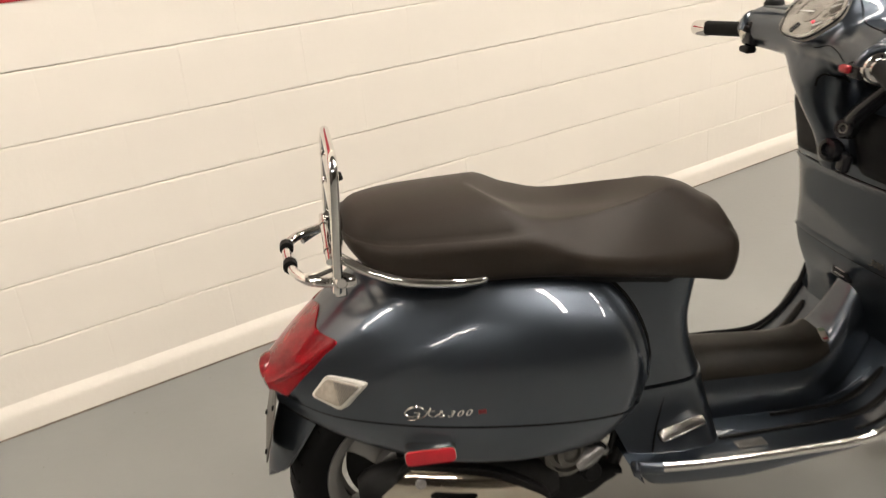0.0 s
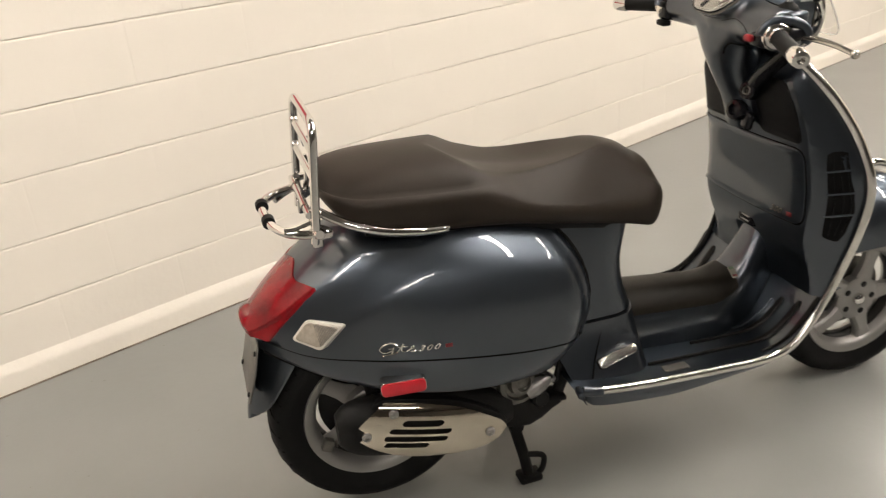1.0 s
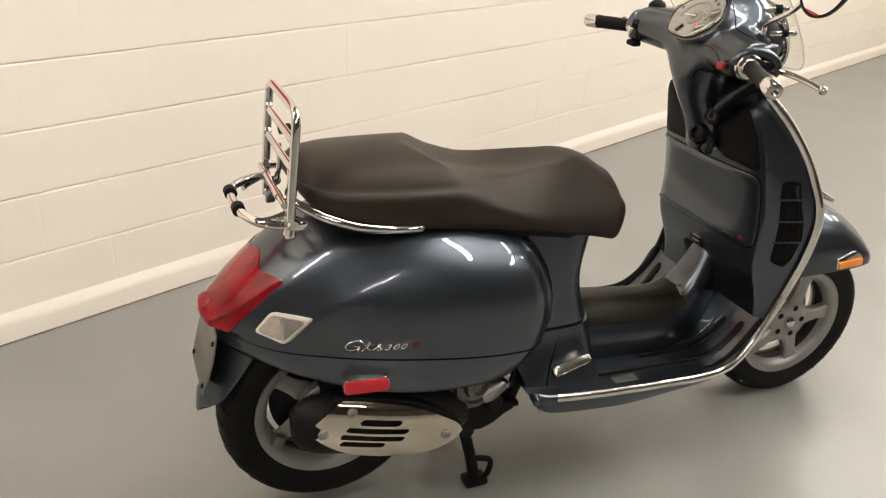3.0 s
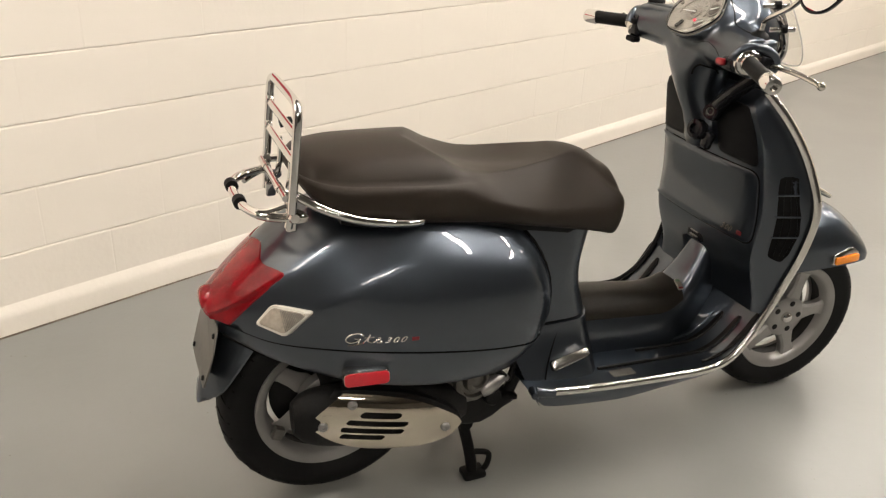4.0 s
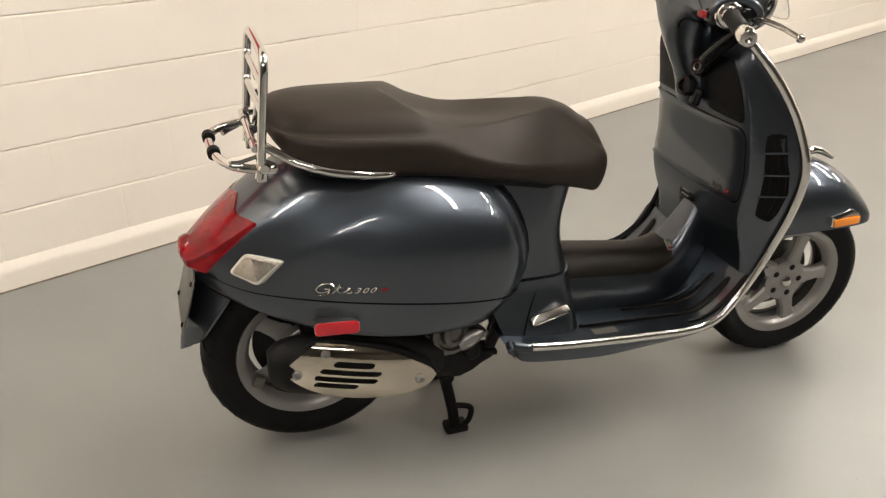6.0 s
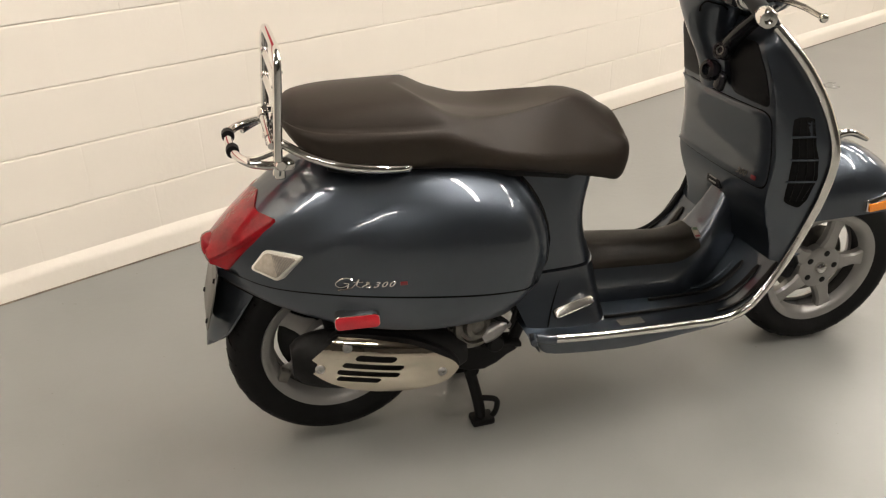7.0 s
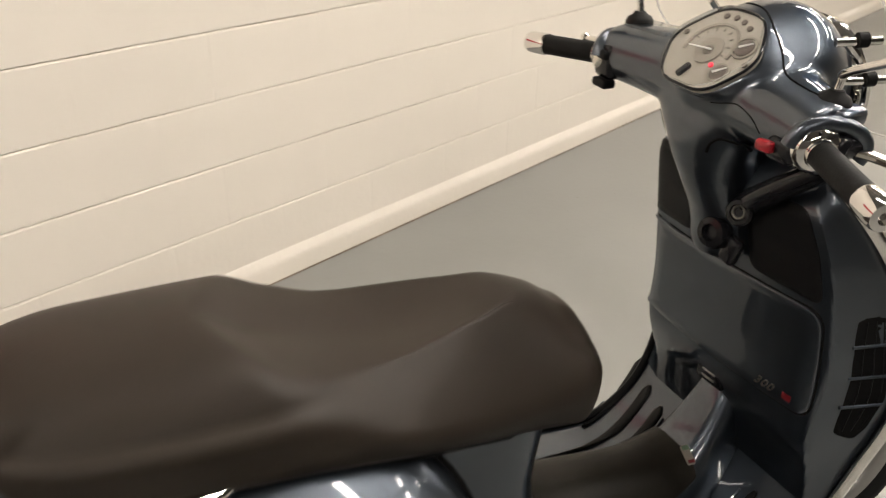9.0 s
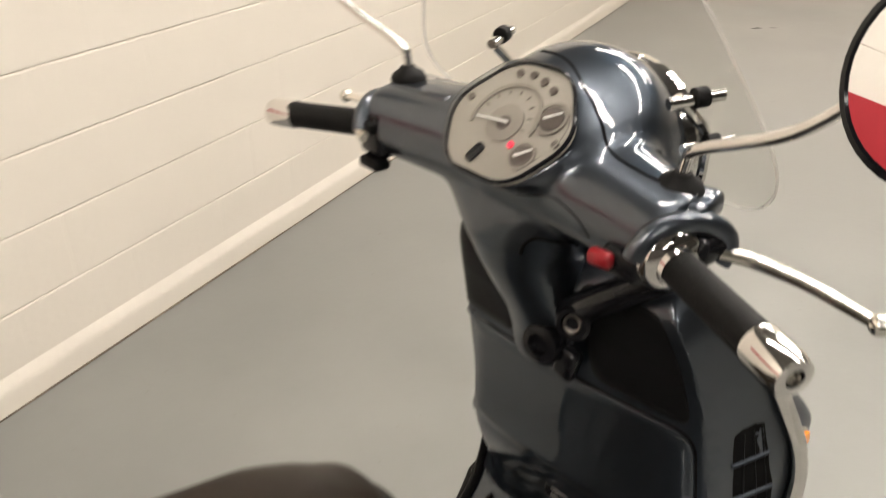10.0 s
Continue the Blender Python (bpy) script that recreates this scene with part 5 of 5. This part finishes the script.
part("panel_rim", bm, GLOSSBLACK, dial, "dark glossy rim")


def ring_mark(r0, r1, x, y, mat, name, h=0.008, a0=0, a1=360, n=40):
    r0, r1, x, y = r0 * DS, r1 * DS, x * DS, y * DS
    bm = bmesh.new()
    rings = []
    for i in range(n + 1):
        a = radians(a0 + (a1 - a0) * i / n)
        c, s = math.cos(a), math.sin(a)
        rings.append([D @ Vector((x + r * c, y + r * s, z)) for r, z in ((r0, h - 0.002), (r0, h), (r1, h), (r1, h - 0.002))])
    loft(bm, rings)
    return part(name, bm, mat, dial)


def disc(r, x, y, mat, name, h=0.008, thickness=0.002):
    r, x, y = r * DS, x * DS, y * DS
    bm = bmesh.new()
    lathe(bm, [(0, h - thickness), (r, h - thickness), (r, h - 0.0003), (r * 0.96, h), (0, h)], D @ Matrix.Translation((x, y, 0)), 28)
    return part(name, bm, mat, dial)


ring_mark(0.037, 0.041, -0.006, 0.004, DIALGREY, "speed_ring", 0.0082, -10, 200)
disc(0.021, -0.003, 0.000, DIALGREY, "speed_centre", 0.0084)
disc(0.008, -0.003, 0.0, DIALDARK, "speed_hub", 0.009)
ring_mark(0.0145, 0.0175, 0.044, 0.020, DIALGREY, "fuel_ring", 0.0082)
disc(0.013, 0.044, 0.020, DIALDARK, "fuel_dial", 0.0082)
disc(0.012, 0.040, -0.024, DIALDARK, "temperature_dial", 0.0082)
ring_mark(0.012, 0.0145, 0.040, -0.024, DIALGREY, "temperature_ring", 0.0084)
for x, y in ((-0.024, 0.054), (-0.007, 0.056), (0.010, 0.053), (0.026, 0.047), (-0.062, 0.014), (0.066, -0.002)):
    disc(0.0042, x, y, DIALDARK, "tell_tale", 0.0084)
disc(0.0035, 0.021, -0.018, REDLAMP, "warning_light", 0.009)
for k in range(9):
    a = radians(-10 + 200 * k / 8)
    bm = bmesh.new()
    p0 = D @ Vector((-0.006 + 0.030 * math.cos(a), 0.004 + 0.030 * math.sin(a), 0.0085))
    box(bm, (0.005, 0.0014, 0.0006), frame_at(p0, D.to_3x3() @ Vector((0, 0, 1)), D.to_3x3() @ Vector((math.cos(a), math.sin(a), 0))))
    part("speed_mark", bm, DIALDARK, dial)
for (x, y), ang, ln in (((-0.003, 0.0), 186, 0.034), ((0.044, 0.020), 35, 0.013), ((0.040, -0.024), 40, 0.013)):
    bm = bmesh.new()
    a = radians(ang)
    x, y, ln = x * DS, y * DS, ln * DS
    d0, d1 = Vector((x - 0.006 * math.cos(a), y - 0.006 * math.sin(a), 0.011)), Vector((x + ln * math.cos(a), y + ln * math.sin(a), 0.011))
    tube(bm, [D @ d0, D @ d1], 0.0014, 6, 1, ends=0.0008)
    part("needle", bm, WHITE, dial, "white pointer needle")
bm = bmesh.new()
outline_plate(bm, rounded(0.011, 0.022, 0.004), D @ Matrix.Translation((-0.012, -0.038, 0.010)) @ Matrix.Rotation(radians(-15), 4, "Z"), 0.003, 0.001)
part("display_window", bm, GLOSSBLACK, dial, "small black display window")
bm = bmesh.new()
outline_plate(bm, dial_outline(1.045), D @ Matrix.Translation((0, 0, 0.0155)), 0.0015, 0.0005)
glass = part("panel_glass", bm, DIALGLASS, dial, "clear dial cover")
glass.visible_shadow = False

# headlamp in front
bm = bmesh.new()
hm = STEER @ frame_at(HEAD_C + Vector((0.004, 0, 0)), HEAD_N, (0, 1, 0))
lathe(bm, [(0.076, 0.0), (0.09, -0.008), (0.096, 0.002), (0.093, 0.014), (0.084, 0.02), (0.078, 0.012)], hm, 44)
lamp = part("headlamp", bm, CHROME, scooter, "round headlamp in a chrome ring")
bm = bmesh.new()
lathe(bm, [(0.0, -0.02), (0.08, 0.0), (0.08, 0.014), (0.06, 0.03), (0.03, 0.038), (0.0, 0.04)], hm, 40)
part("lamp_glass", bm, CLEARLENS, lamp)


def handlebar(side):
    """Grip, bar end, lever, switch gear and mirror of one side."""
    a, b = Vector((0.893, side * 0.212, 1.046)), Vector((0.831, side * 0.377, 1.034))
    d = (b - a).normalized()
    bm = bmesh.new()
    tube(bm, [a - d * 0.02, a + d * 0.125], 0.0165, 16, 4)
    part("grip", bm, RUBBER, scooter, "black rubber handlebar grip", m=STEER)
    bm = bmesh.new()
    lathe(bm, [(0.0, 0), (0.0175, 0), (0.0185, 0.004), (0.018, 0.034), (0.016, 0.04), (0.008, 0.041), (0.0075, 0.03), (0.0, 0.03)], frame_at(a + d * 0.125, d), 24)
    part("bar_end", bm, CHROME, scooter, "chrome bar end weight", m=STEER)
    bm = bmesh.new()
    lathe(bm, [(0.0, -0.02), (0.029, -0.02), (0.0305, -0.012), (0.030, -0.004), (0.026, 0.003), (0.019, 0.006), (0.018, 0.012), (0.0, 0.012)], frame_at(a + d * 0.012, d), 28)
    part("grip_collar", bm, CHROME if side < 0 else SATIN, scooter, "chrome collar at the grip", m=STEER)
    bm = bmesh.new()
    box(bm, (0.05, 0.05, 0.032), Matrix.Translation((0.928, side * 0.215, 1.048)), 0.012, 3)
    part("lever_mount", bm, GLOSSBLACK, scooter, "black lever mount", m=STEER)
    bm = bmesh.new()
    pts = curve_points([(0.932, side * 0.222, 1.042), (0.950, side * 0.25, 1.040), (0.957, side * 0.30, 1.037), (0.953, side * 0.345, 1.034), (0.950, side * 0.368, 1.032)], 6)
    sweep(bm, pts, lambda t: [(0.0065 * math.cos(q) * (1.1 - 0.4 * t), 0.0095 * math.sin(q) * (1.1 - 0.45 * t)) for q in [2 * math.pi * k / 10 for k in range(10)]])
    bmesh.ops.create_uvsphere(bm, u_segments=14, v_segments=10, radius=0.009, matrix=Matrix.Translation((0.950, side * 0.37, 1.032)))
    part("brake_lever", bm, SATIN, scooter, "polished brake lever with a ball end", m=STEER)
    # hood of the cowl over the lever, with its dark opening
    ctr, fwd, upv = Vector((0.896, side * 0.214, 1.046)), Vector((d.y * side, -d.x * side, 0)).normalized(), Vector((0, 0, 1))
    if fwd.x < 0:
        fwd = -fwd
    arc = []
    for k in range(22):
        q = radians(168 - 190 * k / 21)
        arc.append(ctr + fwd * ((0.058 if math.cos(q) > 0 else 0.036) * math.cos(q)) + upv * (0.036 * math.sin(q) - 0.004) + d * (0.004 * math.sin(q)))
    bm = bmesh.new()
    tube(bm, arc, 0.010, 12, 0)
    part("lever_hood", bm, PAINT, scooter, "dark blue-grey hood over the brake lever", m=STEER)
    # switch gear
    bm = bmesh.new()
    box(bm, (0.034, 0.046, 0.03 if side < 0 else 0.056), Matrix.Translation((0.878 if side < 0 else 0.885, side * (0.188 if side < 0 else 0.196), 1.036 if side < 0 else 1.043)), 0.01, 3)
    sw = part("switch_housing", bm, GLOSSBLACK, scooter, "gloss black switch housing", m=STEER)
    bm = bmesh.new()
    box(bm, (0.013, 0.026 if side < 0 else 0.03, 0.015), Matrix.Translation((0.8585 if side < 0 else 0.868, side * (0.172 if side < 0 else 0.194), 1.038 if side < 0 else 1.054)) @ Matrix.Rotation(radians(4 * side), 4, "X"), 0.005, 3)
    part("switch_button", bm, REDPAINT if side < 0 else BLACK, sw, "red engine switch" if side < 0 else "", m=STEER)
    if side > 0:
        bm = bmesh.new()
        box(bm, (0.024, 0.036, 0.014), Matrix.Translation((0.872, 0.190, 1.010)), 0.005, 3)
        part("horn_button", bm, BLACK, sw, m=STEER)
    # brake reservoir cover on the arm
    bm = bmesh.new()
    if side > 0:
        box(bm, (0.062, 0.11, 0.012), Matrix.Translation((0.935, side * 0.150, 1.096)) @ Matrix.Rotation(radians(-4 * side), 4, "X"), 0.007, 3)
        part("reservoir_cover", bm, PAINT, scooter, "dark blue-grey fluid reservoir cover", m=STEER)
    # flat boss that carries the mirror
    bm = bmesh.new()
    box(bm, (0.056, 0.06, 0.026), Matrix.Translation((0.93, side * 0.196, 1.077)) @ Matrix.Rotation(radians(12), 4, "Z"), 0.009, 3)
    part("mirror_boss", bm, PAINT, scooter, "dark blue-grey boss below the mirror", m=STEER)
    # mirror
    base = Vector((0.928, side * 0.194, 1.096 if side < 0 else 1.105))
    bm = bmesh.new()
    lathe(bm, [(0, -0.012), (0.0215, -0.012), (0.0215, -0.003), (0.018, 0.003), (0.011, 0.007), (0.008, 0.011), (0, 0.011)], frame_at(base, (0, side * 0.1, 1)), 18)
    mr = part("mirror", bm, RUBBER, scooter, "round rear-view mirror on a chrome stem", m=STEER)
    c = Vector((0.873, side * 0.397, 1.243))
    bm = bmesh.new()
    tube(bm, [base, base + Vector((0.0, side * 0.003, 0.022)), base + Vector((-0.004, side * 0.014, 0.036)), base.lerp(c, 0.5) + Vector((0.004, 0, 0.006)), c + Vector((0.018, -side * 0.04, -0.012))], 0.0054, 10, 6)
    part("mirror_stem", bm, CHROME, mr, "bent chrome mirror stem", m=STEER)
    mm = frame_at(c, MIRROR_N[side], (0, side, 0))
    bm = bmesh.new()
    lathe(bm, [(0, -0.022), (0.03, -0.02), (0.052, -0.012), (0.062, 0.0), (0.063, 0.006), (0.059, 0.008), (0.057, 0.004), (0, 0.004)], mm @ Matrix.Diagonal((1, 1.06, 1, 1)), 40)
    part("mirror_shell", bm, GLOSSBLACK, mr, "black mirror shell", m=STEER)
    bm = bmesh.new()
    lathe(bm, [(0, 0.003), (0.0575, 0.003), (0.0575, 0.0055), (0, 0.0055)], mm @ Matrix.Diagonal((1, 1.06, 1, 1)), 40)
    part("mirror_glass", bm, MIRROR, mr, "mirror glass", m=STEER)


MIRROR_N = {-1: Vector((-0.98, 0.05, 0.212)), 1: Vector((-0.98, -0.05, 0.172))}
handlebar(-1)
handlebar(1)

# fly screen with its clips
rows = []
for i in range(25):
    z = 1.005 + 0.335 * (i / 24) ** 1.3
    w = table(z, ((1.005, 0.08), (1.012, 0.125), (1.025, 0.165), (1.05, 0.2), (1.085, 0.226), (1.117, 0.233), (1.15, 0.224), (1.2, 0.2), (1.24, 0.178), (1.3, 0.13), (1.34, 0.06)))
    rows.append([Vector((1.10 - 0.6 * (z - 1.03) - 1.3 * (w * v) ** 2, w * v - 0.016, z)) for v in [k / 14 - 1 for k in range(29)]])
fly = thick("fly_screen", rows, SCREEN, scooter, (0.002, 0, 0.0007), "clear acrylic fly screen", m=STEER)
fly.visible_shadow = False
bm = bmesh.new()
rimline = [row[-1] for row in rows] + [p for p in reversed(rows[-1][:-1])] + [row[0] for row in reversed(rows[:-1])] + rows[0][1:-1]
tube(bm, rimline, 0.0016, 6, 0, True)
part("screen_edge", bm, SCREENEDGE, scooter, "pale polished edge of the fly screen", m=STEER)
for side in (-1, 1):
    for y, z in ((0.15, 1.152), (0.15, 1.101)) if side < 0 else ((0.124, 1.158), (0.124, 1.107)):
        xs = 1.10 - 0.6 * (z - 1.03) - 1.3 * y * y
        bm = bmesh.new()
        tube(bm, [(xs - 0.038, side * (y - 0.017) - 0.016, z - 0.004), (xs + 0.012, side * (y + 0.005) - 0.016, z)], 0.0055, 10, 2)
        clip = part("screen_clip", bm, CHROME, scooter, "chrome screen clip with a black rubber washer", m=STEER)
        bm = bmesh.new()
        lathe(bm, [(0, -0.006), (0.0095, -0.006), (0.0095, 0.006), (0, 0.006)], frame_at((xs - 0.010, side * (y - 0.004) - 0.016, z), (1, side * 0.42, 0.08)), 14)
        part("rubber_washer", bm, RUBBER, clip, m=STEER)
    bm = bmesh.new()
    tube(bm, [(0.975, side * (0.135 if side < 0 else 0.108) - 0.012, 1.15), (1.02, side * (0.138 if side < 0 else 0.115) - 0.012, 1.11), (1.068, side * 0.115 - 0.01, 1.06), (1.066, side * 0.11 - 0.01, 1.02), (1.03, side * 0.1 - 0.01, 0.985)], 0.0055, 8, 6)
    part("screen_bracket", bm, CHROME, scooter, "bent chrome screen bracket rod", m=STEER)

# ridge from the lock to the right arm
bm = bmesh.new()
tube(bm, [(0.958, -0.062, 0.885), (0.944, -0.1, 0.922), (0.94, -0.15, 0.965), (0.943, -0.2, 1.006)], 0.021, 14, 8, ends=0.015)
part("column_ridge", bm, GLOSSBLACK, scooter, "gloss black bracket beside the ignition lock", m=STEER)
# ignition lock and hook on the neck
bm = bmesh.new()
lathe(bm, [(0, 0), (0.019, 0), (0.02, 0.01), (0.017, 0.014), (0.012, 0.014), (0.011, 0.008), (0, 0.008)], STEER @ frame_at((0.936, -0.086, 0.897), (-1, -0.35, 0.25)), 22)
lock = part("ignition_lock", bm, GLOSSBLACK, scooter, "black ignition lock on the steering column")
# pale metal ring imitates the glint on the lock's black rim
bm = bmesh.new()
lathe(bm, [(0.0075, 0.009), (0.0075, 0.0125), (0.0095, 0.0135), (0.0105, 0.0125), (0.0105, 0.009)], STEER @ frame_at((0.936, -0.086, 0.897), (-1, -0.35, 0.25)), 22)
part("lock_glint_ring", bm, DULLALLOY, lock, "dull metal ring for the glint on the black lock")
bm = bmesh.new()
lathe(bm, [(0, 0), (0.022, 0), (0.024, 0.012), (0.02, 0.022), (0.012, 0.024), (0.011, 0.014), (0, 0.014)], frame_at((0.955, -0.027, 0.836), (-1, -0.15, 0.15)) @ Matrix.Diagonal((1.12, 1.12, 1, 1)), 22)
part("bag_hook", bm, GLOSSBLACK, scooter, "black bag hook at the foot of the column")
bm = bmesh.new()
box(bm, (0.02, 0.03, 0.045), Matrix.Translation((0.958, -0.055, 0.816)) @ Matrix.Rotation(radians(15), 4, "X"), 0.008, 3)
part("hook_tongue", bm, GLOSSBLACK, scooter)

# front mudguard
rows = []
FEND = curve_points([(1.12, 0, 0.47), (1.17, 0, 0.535), (1.25, 0, 0.585), (1.35, 0, 0.607), (1.43, 0, 0.594), (1.5, 0, 0.552), (1.55, 0, 0.5), (1.574, 0, 0.455), (1.581, 0, 0.43)], 4)
for i, p in enumerate(FEND):
    t = i / (len(FEND) - 1)
    w = table(t, ((0, 0.1), (0.2, 0.122), (0.5, 0.132), (0.75, 0.119), (0.9, 0.088), (1, 0.045)))
    low = table(t, ((0, 0.43), (0.3, 0.445), (0.6, 0.45), (0.85, 0.448), (1, 0.425)))
    row = []
    for k in range(25):
        v = k / 12 - 1
        q = abs(v)
        row.append(Vector((p.x - 0.02 * q, w * math.copysign(math.sin(q * math.pi / 2) ** 0.8, v), low + (p.z - low) * math.cos(q * math.pi / 2) ** 0.75)))
    rows.append(row)
thick("front_mudguard", rows, PAINT, scooter, (0, 0, -0.003), "dark blue-grey front mudguard", angle=60, m=STEER)
bm = bmesh.new()
tube(bm, [(1.36, 0, 0.616), (1.41, 0, 0.622), (1.47, 0, 0.596)], 0.014, 10, 5, ends=0.006)
part("mudguard_crest", bm, CHROME, scooter, "chrome crest on the front mudguard", m=STEER)
for side in (-1, 1):
    m = STEER @ frame_at((1.435, side * 0.14, 0.474), (0.06, side, 0.12), (1, 0, 0.04))
    bm = bmesh.new()
    outline_plate(bm, [(a, b * (1 if side < 0 else -1)) for a, b in rounded_quad([(0.046, 0.012), (0.022, 0.028), (-0.046, 0.016), (-0.046, -0.014), (0.046, -0.014)], 0.005)], m, 0.016, 0.002)
    rf = part("front_reflector", bm, SATIN, scooter, "amber side reflector in a chrome frame")
    bm = bmesh.new()
    outline_plate(bm, [(a + 0.003, b - 0.003) for a, b in rounded(0.086, 0.021, 0.005)], m @ Matrix.Translation((0, 0, 0.004)), 0.006, 0.001)
    part("amber_lens", bm, AMBER, rf, "bright amber lens")
# brake caliper beside the front wheel
bm = bmesh.new()
box(bm, (0.085, 0.045, 0.06), Matrix.Translation((1.275, -0.012, 0.25)) @ Matrix.Rotation(radians(25), 4, "Y"), 0.012, 3)
part("brake_caliper", bm, BLACK, scooter, "black front brake caliper")
# fork leg and shock
bm = bmesh.new()
tube(bm, [(1.2, 0.06, 0.55), (1.3, 0.075, 0.33), (1.375, 0.08, 0.24)], 0.022, 12, 5)
part("fork_arm", bm, ALLOY, scooter, "cast front suspension arm", m=STEER)
bm = bmesh.new()
tube(bm, [(1.18, -0.02, 0.55), (1.25, -0.03, 0.36), (1.28, -0.05, 0.27)], 0.02, 12, 5)
part("shock_absorber", bm, BLACK, scooter, "black front shock absorber", m=STEER)

# front apron closing the leg shield from ahead
rows = []
for i in range(13):
    z = 0.40 + 0.56 * i / 12
    base = table(z, LEG)
    rows.append([Vector((base + 0.02 + 0.075 * (1 - abs(v) ** 1.6), 0.16 * v, z)) for v in [k / 8 - 1 for k in range(17)]])
thick("front_apron", rows, PAINT, scooter, (-0.006, 0, 0), "dark blue-grey front apron")


# ---- painted wall blocks, each a piece of its own ----
def wall_blocks():
    BH, BL, Z0 = 0.196, 0.397, 0.064
    near, far = [], []
    for row in range(15):
        z = Z0 + BH * row
        if z > CEIL - 0.05:
            break
        off = -1.014 if (row % 2) else -1.207
        k0, k1 = math.floor((S0 - off) / BL), math.ceil((S1 - off) / BL)
        for k in range(k0, k1):
            s = off + k * BL
            if s > S1 - 0.01 or s + BL < S0 + 0.01:
                continue
            (near if row < 7 else far).append((max(s, S0), min(s + BL, S1), z, min(z + BH, CEIL)))

    def shape(bm, w, h, m, rnd):
        """One painted block: uneven horizontal joints with a lip that paint has rounded, closer upright joints."""
        n = 6
        stops = (0.0, 0.01, 0.25, 0.5, 0.75, 0.99, 1.0)
        side, worn = 0.00002, rnd.choice((0.0, 0.0002, 0.0004, 0.001))
        low = [rnd.choice((0.0002, 0.0008, 0.0012, 0.0016)) for _ in range(n + 1)]
        top = [rnd.choice((0.0002, 0.0008, 0.0012, 0.0016)) for _ in range(n + 1)]
        lip = [rnd.uniform(0.001, 0.0028) for _ in range(n + 1)]
        rows = []
        for z, inset in ((-1, 0), (-1, 1), (-1, 2), (1, 2), (1, 1), (1, 0)):
            row = []
            for i in range(n + 1):
                x = -w / 2 + side + (w - 2 * side) * stops[i]
                gap = low[i] if z < 0 else top[i]
                deep = 0.02 if inset == 0 else (0.0012 if z < 0 else lip[i]) if inset == 1 else 0.0
                if i in (0, n) and inset:
                    deep += worn
                row.append(bm.verts.new(m @ Vector((x, deep, z * (h / 2 - gap - (0.0035 if z < 0 else 0.0055) * (inset == 2))))))
            rows.append(row)
        for r0, r1 in zip(rows, rows[1:]):
            for i in range(n):
                bm.faces.new((r0[i], r0[i + 1], r1[i + 1], r1[i]))

    rnd = random.Random(4)
    shared = []
    for v in range(10):
        bm = bmesh.new()
        shape(bm, BL, BH, Matrix.Identity(4), rnd)
        bmesh.ops.recalc_face_normals(bm, faces=bm.faces)
        me = bpy.data.meshes.new("block")
        bm.to_mesh(me)
        bm.free()
        me.materials.append(CREAM)
        shared.append(me)
    for s0, s1, z0, z1 in near:
        ob = new("block", shared[rnd.randrange(10)])
        ob.parent = wall_main
        ob.matrix_parent_inverse = Matrix.Identity(4)
        sx = (s1 - s0) / BL
        ob.matrix_basis = WALL @ Matrix.Translation(((s0 + s1) / 2, rnd.uniform(-0.0003, 0.0003), (z0 + z1) / 2)) @ Matrix.Diagonal((sx, 1, 1, 1))
    bm = bmesh.new()
    for s0, s1, z0, z1 in far:
        shape(bm, s1 - s0, z1 - z0, WALL @ Matrix.Translation(((s0 + s1) / 2, rnd.uniform(-0.0003, 0.0003), (z0 + z1) / 2)), rnd)
    up = part("upper_blocks", bm, CREAM, wall_main, "", flat=True)
    tagged(up, kind="stuff")


wall_blocks()
slab("trim_north", S0, -0.75, -0.004, 0.0, BAND0, BAND1, REDBAND, "red painted band on the cream block wall")
